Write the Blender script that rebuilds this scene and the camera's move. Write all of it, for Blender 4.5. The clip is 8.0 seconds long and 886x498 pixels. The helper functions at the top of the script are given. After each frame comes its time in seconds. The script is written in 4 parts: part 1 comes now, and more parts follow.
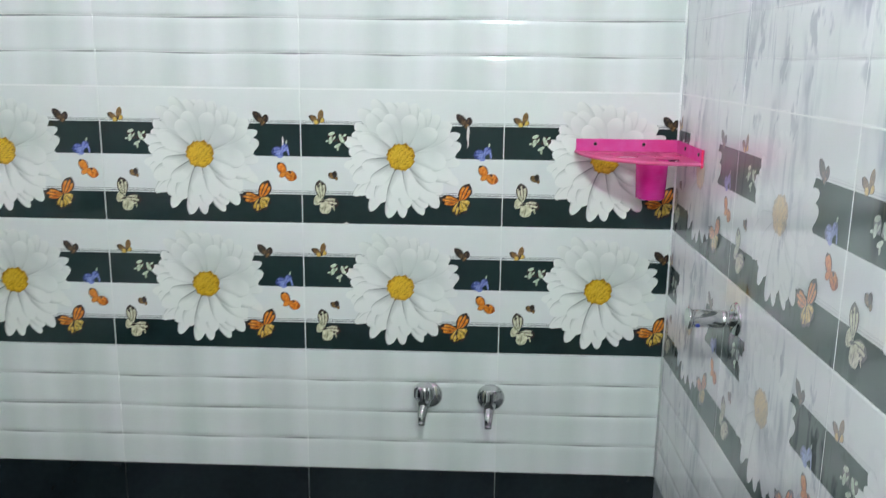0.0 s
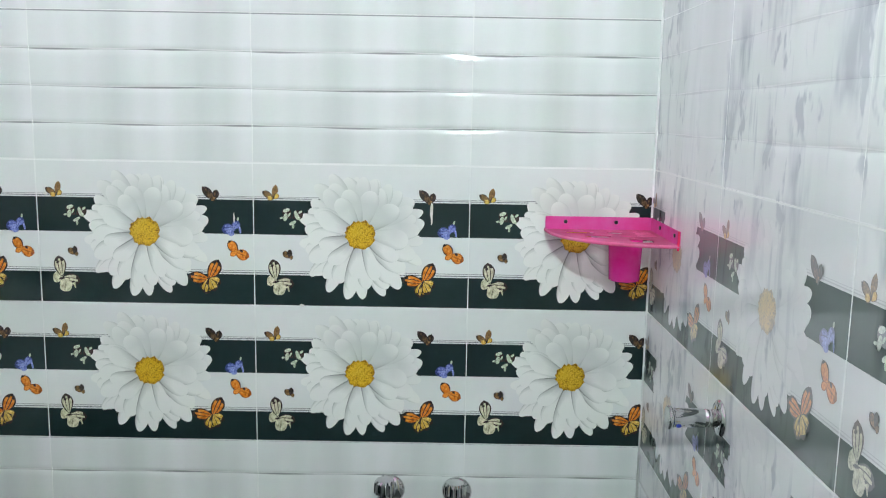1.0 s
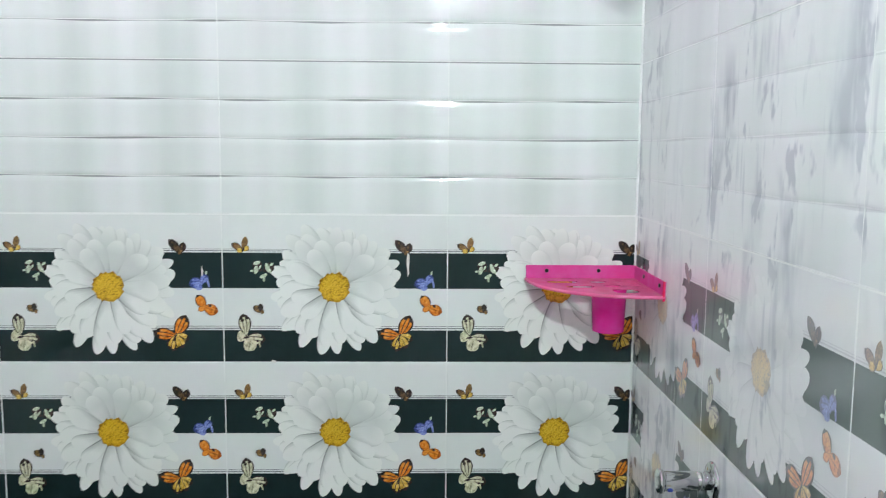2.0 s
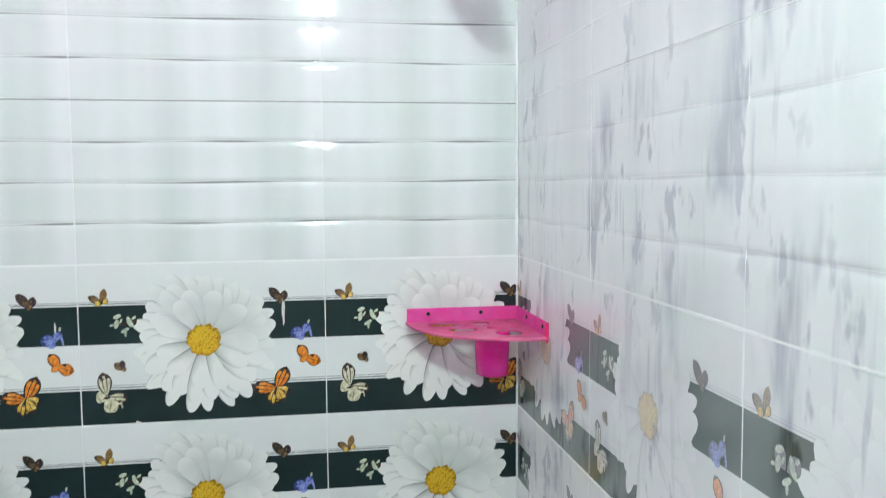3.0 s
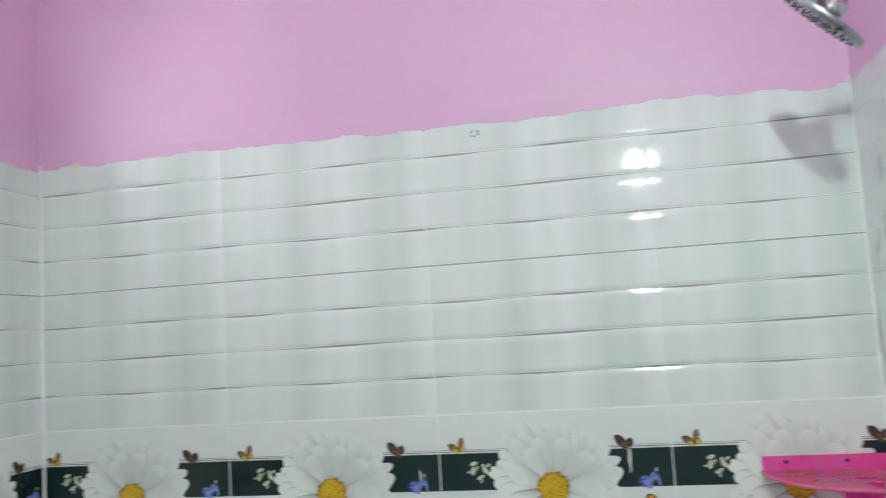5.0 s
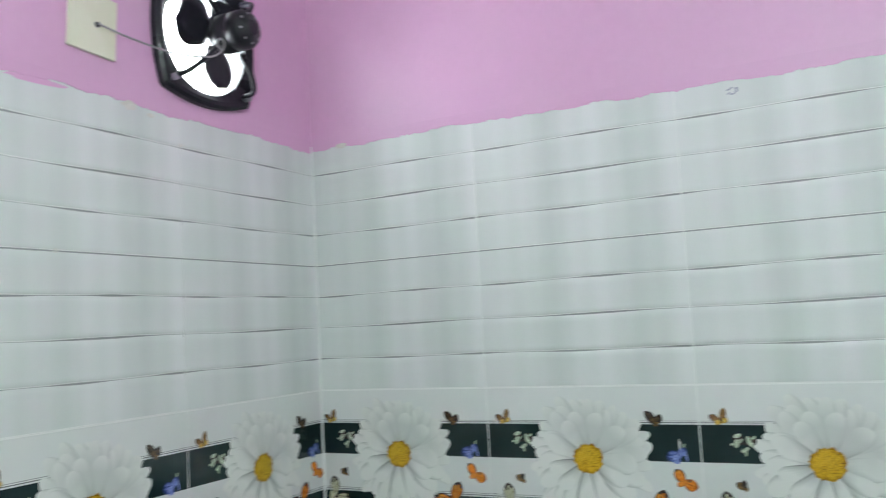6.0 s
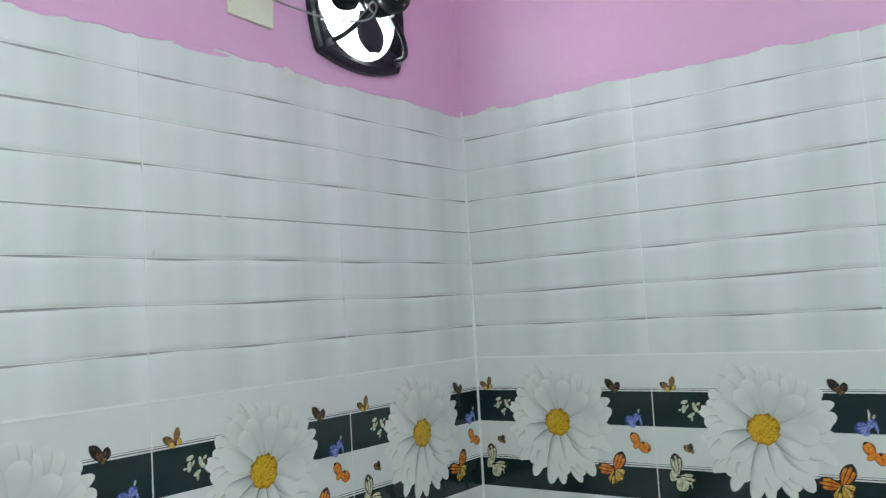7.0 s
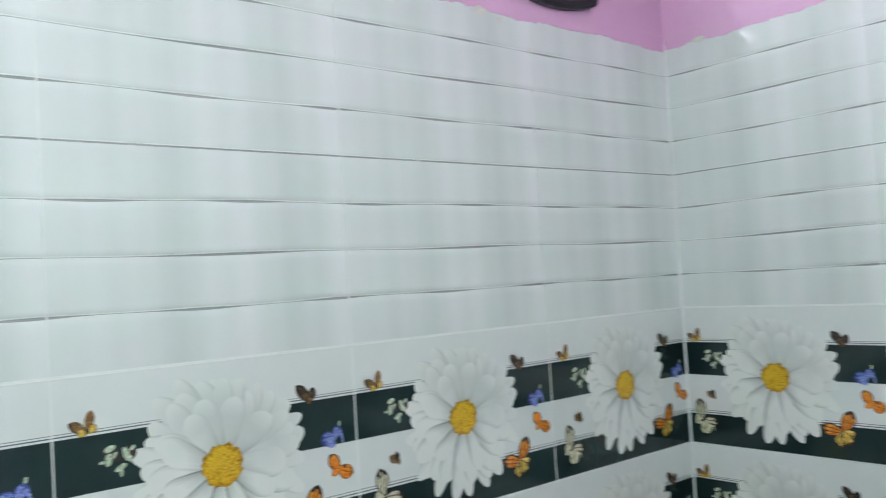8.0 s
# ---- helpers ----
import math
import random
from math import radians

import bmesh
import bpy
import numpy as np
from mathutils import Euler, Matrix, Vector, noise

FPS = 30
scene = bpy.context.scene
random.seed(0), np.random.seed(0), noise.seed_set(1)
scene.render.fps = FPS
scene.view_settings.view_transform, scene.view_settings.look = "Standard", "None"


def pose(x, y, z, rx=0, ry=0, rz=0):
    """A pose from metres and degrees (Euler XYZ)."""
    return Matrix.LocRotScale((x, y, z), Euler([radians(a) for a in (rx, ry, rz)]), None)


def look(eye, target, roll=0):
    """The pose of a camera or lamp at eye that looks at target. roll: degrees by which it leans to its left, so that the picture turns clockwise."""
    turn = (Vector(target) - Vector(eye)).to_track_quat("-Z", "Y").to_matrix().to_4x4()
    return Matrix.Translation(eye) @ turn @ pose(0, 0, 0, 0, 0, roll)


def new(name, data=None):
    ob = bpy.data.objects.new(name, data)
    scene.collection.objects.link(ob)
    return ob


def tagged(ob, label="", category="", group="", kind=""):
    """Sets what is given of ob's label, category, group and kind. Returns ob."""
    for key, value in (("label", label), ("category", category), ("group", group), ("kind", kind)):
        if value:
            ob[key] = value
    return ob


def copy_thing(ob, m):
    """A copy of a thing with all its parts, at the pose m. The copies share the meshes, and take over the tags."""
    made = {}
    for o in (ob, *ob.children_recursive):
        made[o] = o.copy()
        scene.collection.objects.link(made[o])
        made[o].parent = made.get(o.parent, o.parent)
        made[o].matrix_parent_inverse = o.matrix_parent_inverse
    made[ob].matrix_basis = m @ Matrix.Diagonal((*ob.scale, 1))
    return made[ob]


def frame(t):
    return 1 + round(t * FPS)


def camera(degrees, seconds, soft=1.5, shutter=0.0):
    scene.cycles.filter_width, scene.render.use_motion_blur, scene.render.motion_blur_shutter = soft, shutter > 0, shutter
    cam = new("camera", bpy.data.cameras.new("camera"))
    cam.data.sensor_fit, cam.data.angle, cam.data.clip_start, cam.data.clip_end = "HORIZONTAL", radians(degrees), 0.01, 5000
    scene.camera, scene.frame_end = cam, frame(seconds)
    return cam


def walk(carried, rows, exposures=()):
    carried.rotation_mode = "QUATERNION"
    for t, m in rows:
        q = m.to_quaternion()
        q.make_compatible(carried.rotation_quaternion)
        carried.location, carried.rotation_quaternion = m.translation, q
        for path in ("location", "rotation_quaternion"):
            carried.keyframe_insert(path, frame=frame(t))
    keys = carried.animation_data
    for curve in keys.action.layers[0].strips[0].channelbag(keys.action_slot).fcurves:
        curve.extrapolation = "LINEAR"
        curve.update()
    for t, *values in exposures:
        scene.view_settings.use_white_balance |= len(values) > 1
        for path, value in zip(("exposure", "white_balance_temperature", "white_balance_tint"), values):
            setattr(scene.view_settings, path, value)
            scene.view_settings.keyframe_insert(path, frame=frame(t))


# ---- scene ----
cam = camera(54.6, 8.0, 1.0, 0.4)
PATH = [
    (0, (-0.008, 0.021, 1.571), (-0.073, 1.972, 1.135), 0.7),
    (0.5, (-0.006, 0.075, 1.582), (-0.006, 2.045, 1.236), 1.2),
    (1, (0.005, 0.144, 1.605), (0.006, 2.12, 1.296), 1.0),
    (1.2, (0.01, 0.158, 1.603), (0.002, 2.138, 1.319), 0.8),
    (2.3, (0.009, 0.236, 1.638), (0.136, 2.221, 1.428), 0.1),
    (2.5, (0.02, 0.254, 1.636), (0.235, 2.233, 1.446), 0.3),
    (3, (0.015, 0.268, 1.645), (0.343, 2.234, 1.492), -0.4),
    (3.5, (0.022, 0.262, 1.692), (0.377, 2.23, 1.691), -0.7),
    (4, (0.02, 0.26, 1.711), (0.399, 2.221, 1.825), -1.2),
    (4.5, (0.039, 0.232, 1.731), (0.048, 2.227, 1.866), -2.7),
    (5, (-0.009, 0.221, 1.659), (-0.408, 2.171, 1.858), -3.5),
    (5.2, (-0.011, 0.225, 1.663), (-0.519, 2.151, 1.847), -3.8),
    (6.3, (-0.048, 0.2, 1.634), (-1.122, 1.878, 1.807), -3.2),
    (6.5, (-0.055, 0.209, 1.641), (-1.212, 1.833, 1.801), -3.5),
    (7, (-0.103, 0.22, 1.616), (-1.288, 1.825, 1.759), -3.3),
    (7.5, (-0.128, 0.248, 1.605), (-1.445, 1.752, 1.673), -3.6),
    (8, (-0.147, 0.263, 1.594), (-1.67, 1.557, 1.666), -3.4),
]
walk(cam, [(t, look(eye, target, roll)) for t, eye, target, roll in PATH],
     exposures=[(0.0, 0.04, 6500, 9), (1.2, 0.0, 6500, 9), (2.3, -0.01, 6500, 10), (3.5, 0.06, 6500, 10), (4.0, -0.22, 6450, 10), (4.5, -0.24, 6550, 8),
                (5.0, -0.38, 6650, 7), (6.5, -0.48, 6400, 4), (7.0, -0.54, 6400, 4), (7.5, -0.28, 6350, 5), (8.0, -0.35, 6350, 6)])

# ---- world and light ----
world = bpy.data.worlds.new("world")
scene.world = world
world.use_nodes = True
wn = world.node_tree.nodes
sky = wn.new("ShaderNodeTexSky")
sky.sky_type, sky.sun_disc, sky.sun_elevation, sky.sun_rotation = "NISHITA", False, radians(48), radians(200)
world.node_tree.links.new(sky.outputs["Color"], wn["Background"].inputs["Color"])
wn["Background"].inputs["Strength"].default_value = 0.15
BULB = (0.10, 0.14, 2.28)
BULB_GLOW = 1330.0
# daylight that falls in through the round opening of the exhaust fan
day = new("fan_daylight", bpy.data.lights.new("fan_daylight", "AREA"))
day.data.shape, day.data.size, day.data.energy, day.data.color = "DISK", 0.25, 5.0, (0.88, 0.95, 1.0)
day.location = (-1.408, 1.549, 2.266)
day.rotation_euler = Vector((0.90, -0.05, -0.43)).to_track_quat("-Z", "Y").to_euler()

# ---- room measures ----
WEST, EAST, NORTH, SOUTH = -1.28, 0.441, 1.92, -0.45
TOP, CEIL = 2.10, 2.78          # upper edge of the tiling, ceiling
TW, TH, JOINT = 0.45, 0.30, 0.0013


# ---- materials ----
class Nodes:
    """Short way to write a node material."""
    def __init__(self, name, ready=None):
        self.mat = ready or bpy.data.materials.new(name)
        self.mat.use_nodes = True
        self.tree = self.mat.node_tree
        self.bsdf = self.tree.nodes["Principled BSDF"]

    def add(self, kind, **values):
        node = self.tree.nodes.new(kind)
        for key, value in values.items():
            node.inputs[key].default_value = value
        return node

    def link(self, a, b):
        self.tree.links.new(a, b)

    def coord(self, out="Object", scale=(1, 1, 1)):
        tc, mp = self.add("ShaderNodeTexCoord"), self.add("ShaderNodeMapping")
        mp.inputs["Scale"].default_value = scale
        self.link(tc.outputs[out], mp.inputs["Vector"])
        return mp.outputs["Vector"]

    def noise(self, vec, scale, detail=3.0, rough=0.55):
        n = self.add("ShaderNodeTexNoise", Scale=scale, Detail=detail, Roughness=rough)
        self.link(vec, n.inputs["Vector"])
        return n.outputs["Fac"]

    def ramp(self, fac, stops):
        r = self.add("ShaderNodeValToRGB")
        els = r.color_ramp.elements
        while len(els) < len(stops):
            els.new(0.5)
        for el, (p, c) in zip(els, stops):
            el.position, el.color = p, (*c, 1) if len(c) == 3 else c
        self.link(fac, r.inputs["Fac"])
        return r.outputs["Color"]

    def math(self, op, a, b):
        m = self.add("ShaderNodeMath")
        m.operation = op
        for sock, v in zip(m.inputs, (a, b)):
            if isinstance(v, (int, float)):
                sock.default_value = v
            else:
                self.link(v, sock)
        return m.outputs[0]

    def mix(self, fac, a, b):
        m = self.add("ShaderNodeMix")
        m.data_type = "RGBA"
        for sock, v in ((m.inputs["Factor"], fac), (m.inputs["A"], a), (m.inputs["B"], b)):
            if isinstance(v, (int, float)):
                sock.default_value = v
            elif isinstance(v, tuple):
                sock.default_value = (*v, 1)
            else:
                self.link(v, sock)
        return m.outputs["Result"]

    def bump(self, fac, strength, distance):
        b = self.add("ShaderNodeBump", Strength=strength, Distance=distance)
        self.link(fac, b.inputs["Height"])
        self.link(b.outputs["Normal"], self.bsdf.inputs["Normal"])

    def base(self, color, rough=0.5, metal=0.0):
        if isinstance(color, tuple):
            self.bsdf.inputs["Base Color"].default_value = (*color, 1)
        else:
            self.link(color, self.bsdf.inputs["Base Color"])
        if isinstance(rough, (int, float)):
            self.bsdf.inputs["Roughness"].default_value = rough
        else:
            self.link(rough, self.bsdf.inputs["Roughness"])
        self.bsdf.inputs["Metallic"].default_value = metal
        return self


def surface(name, dark, light, scale=8.0, rough=(0.1, 0.2), metal=0.0, bump=0.0, grain=60.0, stretch=(1, 1, 1)):
    """A surface whose colour and gloss vary at two scales."""
    n = Nodes(name)
    v = n.coord("Object", stretch)
    big, fine = n.noise(v, scale, 4.0), n.noise(v, grain, 3.0)
    both = n.math("ADD", n.math("MULTIPLY", big, 0.7), n.math("MULTIPLY", fine, 0.3))
    col = n.ramp(both, [(0.3, dark), (0.7, light)])
    r = n.add("ShaderNodeMapRange")
    r.inputs["To Min"].default_value, r.inputs["To Max"].default_value = rough
    n.link(big, r.inputs["Value"])
    n.base(col, r.outputs["Result"], metal)
    if bump:
        n.bump(fine, 0.4, bump)
    return n.mat


# grey for the shade in the tile hollows, put into the colour
GROOVE_SHADE = surface("printed_grey", (0.31, 0.33, 0.335), (0.44, 0.46, 0.465), 9.0, (0.05, 0.10))
# near-white for the highlight along tile edges, painted as colour
EDGE_HIGHLIGHT = surface("printed_white", (0.90, 0.91, 0.91), (0.94, 0.95, 0.95), 9.0, (0.06, 0.12))
SKYGLOW = Nodes("white_sky")
SKYGLOW.bsdf.inputs["Base Color"].default_value = (0, 0, 0, 1)
SKYGLOW.bsdf.inputs["Emission Color"].default_value = (0.92, 0.97, 1.0, 1)
SKYGLOW.bsdf.inputs["Emission Strength"].default_value = 42.0
SKYGLOW = SKYGLOW.mat


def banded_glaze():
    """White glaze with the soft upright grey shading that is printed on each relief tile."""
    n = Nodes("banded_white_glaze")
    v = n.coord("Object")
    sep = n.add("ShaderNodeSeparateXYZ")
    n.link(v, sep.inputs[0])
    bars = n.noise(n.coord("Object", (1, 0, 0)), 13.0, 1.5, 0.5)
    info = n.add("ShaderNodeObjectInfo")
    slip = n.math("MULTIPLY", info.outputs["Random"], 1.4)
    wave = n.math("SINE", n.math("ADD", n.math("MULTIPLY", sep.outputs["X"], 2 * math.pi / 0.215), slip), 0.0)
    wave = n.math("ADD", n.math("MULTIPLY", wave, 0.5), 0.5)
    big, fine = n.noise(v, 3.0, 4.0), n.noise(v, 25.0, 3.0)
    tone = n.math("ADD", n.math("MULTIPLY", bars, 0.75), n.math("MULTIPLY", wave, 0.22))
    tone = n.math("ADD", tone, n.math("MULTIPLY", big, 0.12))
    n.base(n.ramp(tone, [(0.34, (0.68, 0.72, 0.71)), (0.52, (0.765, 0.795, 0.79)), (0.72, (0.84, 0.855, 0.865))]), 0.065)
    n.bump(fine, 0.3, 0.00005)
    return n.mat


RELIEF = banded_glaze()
GLAZE = surface("white_glaze", (0.78, 0.80, 0.80), (0.84, 0.855, 0.855), 3.0, (0.05, 0.10), bump=0.00008, grain=25)
DARK = surface("dark_glaze", (0.008, 0.018, 0.0195), (0.016, 0.033, 0.0355), 4.0, (0.05, 0.10), bump=0.00006, grain=30)
LINE = surface("printed_line", (0.10, 0.11, 0.12), (0.17, 0.18, 0.19), 12.0, (0.1, 0.2))
GROUT = surface("white_grout", (0.76, 0.78, 0.78), (0.90, 0.91, 0.90), 14.0, (0.6, 0.9), bump=0.0006, grain=160)
PINK = surface("pink_paint", (0.74, 0.43, 0.665), (0.80, 0.48, 0.72), 2.2, (0.34, 0.46), bump=0.0007, grain=70)
CEILING = surface("ceiling_paint", (0.62, 0.63, 0.62), (0.70, 0.71, 0.70), 2.0, (0.7, 0.9), bump=0.0006, grain=60)
BASE_TILE = surface("black_tile", (0.008, 0.012, 0.016), (0.02, 0.027, 0.033), 5.0, (0.08, 0.2), bump=0.0001)
PLASTER = surface("pale_plaster", (0.50, 0.51, 0.50), (0.64, 0.64, 0.63), 3.0, (0.7, 0.95), bump=0.002, grain=45)
FLOOR = surface("grey_floor_tile", (0.04, 0.045, 0.05), (0.08, 0.085, 0.09), 5.0, (0.3, 0.5), bump=0.0003)
CHROME = surface("chrome", (0.52, 0.53, 0.53), (0.66, 0.67, 0.67), 20.0, (0.03, 0.08), 1.0)
STEEL = surface("satin_steel", (0.30, 0.31, 0.33), (0.44, 0.45, 0.47), 30.0, (0.22, 0.36), 1.0)
BLACK = surface("black_enamel", (0.008, 0.008, 0.012), (0.02, 0.02, 0.026), 15.0, (0.2, 0.4), bump=0.0003)
MOTOR = surface("motor_enamel", (0.012, 0.012, 0.016), (0.03, 0.03, 0.036), 25.0, (0.3, 0.55), bump=0.0008, grain=120)
for enamel in (BLACK, MOTOR):
    enamel.node_tree.nodes["Principled BSDF"].inputs["Specular IOR Level"].default_value = 0.2
RUBBER = surface("nozzle_rubber", (0.015, 0.015, 0.018), (0.03, 0.03, 0.035), 40.0, (0.5, 0.7))
CREAM = surface("cream_enamel", (0.74, 0.70, 0.50), (0.82, 0.78, 0.60), 3.0, (0.3, 0.45), bump=0.0003)
PLATE = surface("cream_plastic", (0.80, 0.79, 0.62), (0.86, 0.85, 0.70), 10.0, (0.3, 0.45))
CABLE = surface("grey_cable", (0.22, 0.21, 0.22), (0.36, 0.35, 0.36), 30.0, (0.4, 0.6))
CEMENT = surface("cement_splash", (0.62, 0.60, 0.54), (0.80, 0.79, 0.76), 40.0, (0.7, 0.95), bump=0.001, grain=200)
BLUE_DOT = surface("blue_dot", (0.02, 0.05, 0.45), (0.03, 0.07, 0.55), 30.0, (0.3, 0.4))
PENCIL = surface("pencil_mark", (0.16, 0.18, 0.32), (0.40, 0.42, 0.52), 60.0, (0.5, 0.7))

n = Nodes("bulb_glass")
n.base((0.9, 0.9, 0.9), 0.4)
n.bsdf.inputs["Emission Color"].default_value = (0.79, 1.0, 0.93, 1)
n.bsdf.inputs["Emission Strength"].default_value = BULB_GLOW
BULB_GLASS = n.mat


def pink_plastic(name, clearness, tint, deep, pale):
    """Clear pink moulded plastic: part of the light goes straight through, tinted."""
    n = Nodes(name)
    v = n.coord("Object")
    col = n.ramp(n.noise(v, 30.0), [(0.3, deep), (0.7, pale)])
    n.base(col, 0.10)
    n.bsdf.inputs["Subsurface Weight"].default_value = 0.0
    clear = n.add("ShaderNodeBsdfTransparent", Color=(*tint, 1))
    glow = n.add("ShaderNodeBsdfTranslucent")
    n.link(col, glow.inputs["Color"])
    a, b = n.add("ShaderNodeMixShader", Fac=0.15), n.add("ShaderNodeMixShader", Fac=clearness)
    out = n.tree.nodes["Material Output"]
    n.link(n.bsdf.outputs[0], a.inputs[1])
    n.link(glow.outputs[0], a.inputs[2])
    n.link(a.outputs[0], b.inputs[1])
    n.link(clear.outputs[0], b.inputs[2])
    n.link(b.outputs[0], out.inputs["Surface"])
    return n.mat


def petal_print():
    """White petals as printed: soft grey between them, the upper ones out of focus and paler grey."""
    n = Nodes("petal_print")
    sep, pos = n.add("ShaderNodeSeparateXYZ"), n.add("ShaderNodeSeparateXYZ")
    n.link(n.coord("UV"), sep.inputs[0])
    n.link(n.coord("Object"), pos.inputs[0])
    along, across = sep.outputs["X"], sep.outputs["Y"]
    geo = n.add("ShaderNodeNewGeometry")
    streak = n.noise(n.coord("UV", (1.2, 7, 1)), 1.3, 2.0)
    side = n.math("POWER", across, 2.5)
    rim = n.math("POWER", n.math("ABSOLUTE", n.math("SUBTRACT", n.math("MULTIPLY", across, 2.0), 1.0), 0.0), 6.0)
    tone = n.math("ADD", n.math("MULTIPLY", n.math("POWER", along, 0.9), 0.62), n.math("MULTIPLY", geo.outputs["Random Per Island"], 0.16))
    tone = n.math("ADD", tone, n.math("ADD", n.math("MULTIPLY", streak, 0.26), 0.15))
    tone = n.math("SUBTRACT", tone, n.math("MULTIPLY", side, 0.34))
    tone = n.math("SUBTRACT", tone, n.math("MULTIPLY", rim, 0.20))
    col = n.ramp(tone, [(0.10, (0.26, 0.275, 0.265)), (0.34, (0.56, 0.58, 0.565)), (0.64, (0.89, 0.90, 0.88))])
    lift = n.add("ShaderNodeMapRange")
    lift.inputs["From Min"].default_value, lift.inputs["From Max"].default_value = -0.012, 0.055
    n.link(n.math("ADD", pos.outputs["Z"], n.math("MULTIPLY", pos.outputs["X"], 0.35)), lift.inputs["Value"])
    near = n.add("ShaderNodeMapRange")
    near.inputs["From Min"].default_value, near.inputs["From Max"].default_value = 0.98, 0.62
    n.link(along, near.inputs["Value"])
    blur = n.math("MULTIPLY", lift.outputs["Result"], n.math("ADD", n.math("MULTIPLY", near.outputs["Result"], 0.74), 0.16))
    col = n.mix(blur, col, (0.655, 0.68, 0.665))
    n.base(col, 0.12)
    return n.mat


def eye_print():
    """The yellow eye of the daisy: rings of tiny florets."""
    n = Nodes("daisy_eye_print")
    vor = n.add("ShaderNodeTexVoronoi", Scale=330.0)
    n.link(n.coord("Object"), vor.inputs["Vector"])
    mixed = n.math("ADD", n.math("MULTIPLY", vor.outputs["Distance"], 0.6), n.math("MULTIPLY", n.noise(n.coord("Object"), 60.0), 0.5))
    reach = n.add("ShaderNodeVectorMath")
    reach.operation = "LENGTH"
    n.link(n.coord("Object", (1, 0, 1)), reach.inputs[0])
    rim = n.add("ShaderNodeMapRange")
    rim.inputs["From Min"].default_value, rim.inputs["From Max"].default_value = 0.022, 0.034
    n.link(reach.outputs["Value"], rim.inputs["Value"])
    mixed = n.math("ADD", mixed, n.math("MULTIPLY", rim.outputs["Result"], 0.30))
    col = n.ramp(mixed, [(0.22, (0.86, 0.58, 0.06)), (0.58, (0.68, 0.41, 0.02)), (0.88, (0.20, 0.09, 0.006))])
    n.base(col, 0.14)
    return n.mat


def wing_print(name, c1, c2):
    """Printed wing scales: mottled colour with dark flecks and a little lightening."""
    n = Nodes(name)
    v = n.coord("Object")
    tone = n.math("ADD", n.math("MULTIPLY", n.noise(v, 95.0, 4.0, 0.7), 0.6), n.math("MULTIPLY", n.noise(v, 420.0, 2.0), 0.4))
    lit = tuple(min(1.0, c * 1.25 + 0.03) for c in c2)
    dim = tuple(c * 0.35 for c in c1)
    n.base(n.ramp(tone, [(0.36, dim), (0.45, c1), (0.56, c2), (0.66, lit)]), 0.10)
    return n.mat


def hazed(source):
    """The same surface under a film of dried grout water: a thin veil with wiped and dripped streaks of its own shape."""
    m = source.copy()
    m.name = source.name + "_grout_stained"
    n = Nodes(m.name, m)
    geo = n.add("ShaderNodeNewGeometry")

    def placed(scale):
        mp = n.add("ShaderNodeMapping")
        mp.inputs["Scale"].default_value = scale
        n.link(geo.outputs["Position"], mp.inputs["Vector"])
        return mp.outputs["Vector"]

    def band(value, lo, hi):
        d = n.add("ShaderNodeMapRange")
        d.inputs["From Min"].default_value, d.inputs["From Max"].default_value = lo, hi
        n.link(value, d.inputs["Value"])
        return d.outputs["Result"]

    wide = n.noise(placed((1, 1, 1)), 2.6, 3.0)
    strokes = band(n.noise(placed((10, 10, 3.4)), 1.0, 3.0, 0.55), 0.52, 0.60)
    dabs = band(n.noise(placed((24, 24, 12)), 1.0, 3.0, 0.6), 0.57, 0.64)
    runs = band(n.noise(placed((50, 50, 6)), 1.0, 2.0, 0.5), 0.58, 0.68)
    lighter = n.noise(placed((26, 26, 5)), 1.0, 3.0, 0.6)
    patch = band(n.noise(placed((3.2, 3.2, 2.2)), 1.3, 2.0), 0.38, 0.54)
    smear = n.math("MAXIMUM", n.math("MULTIPLY", strokes, band(lighter, 0.34, 0.60)), n.math("MULTIPLY", dabs, 0.9))
    smear = n.math("MULTIPLY", n.math("MAXIMUM", smear, n.math("MULTIPLY", runs, 0.6)), patch)
    if source.name.startswith("dark"):  # a grey veil, wiped through to the glaze in places
        veil = n.mix(wide, (0.40, 0.46, 0.45), (0.62, 0.67, 0.66))
        wiped = n.math("SUBTRACT", 1.0, n.math("MULTIPLY", smear, 0.85))
        film, fac = veil, n.math("MULTIPLY", n.math("ADD", n.math("MULTIPLY", wide, 0.5), 0.10), wiped)
    else:
        film = n.mix(smear, (0.92, 0.925, 0.95), (0.46, 0.48, 0.55))
        fac = n.math("ADD", n.math("ADD", n.math("MULTIPLY", wide, 0.40), 0.22), n.math("MULTIPLY", smear, 0.38))
    if source.name.startswith("printed"):
        fac = n.math("ADD", n.math("MULTIPLY", fac, 0.5), 0.50)
    if source.name.startswith("wing"):
        fac = n.math("MULTIPLY", fac, 0.75)
    if source.name.startswith("daisy"):
        fac = n.math("ADD", n.math("MULTIPLY", fac, 0.6), 0.26)
    if source.name.startswith("petal"):
        fac = n.math("ADD", n.math("MULTIPLY", fac, 0.5), 0.46)
    base = n.bsdf.inputs["Base Color"]
    old = base.links[0].from_socket
    n.link(n.mix(fac, old, film), base)
    return m


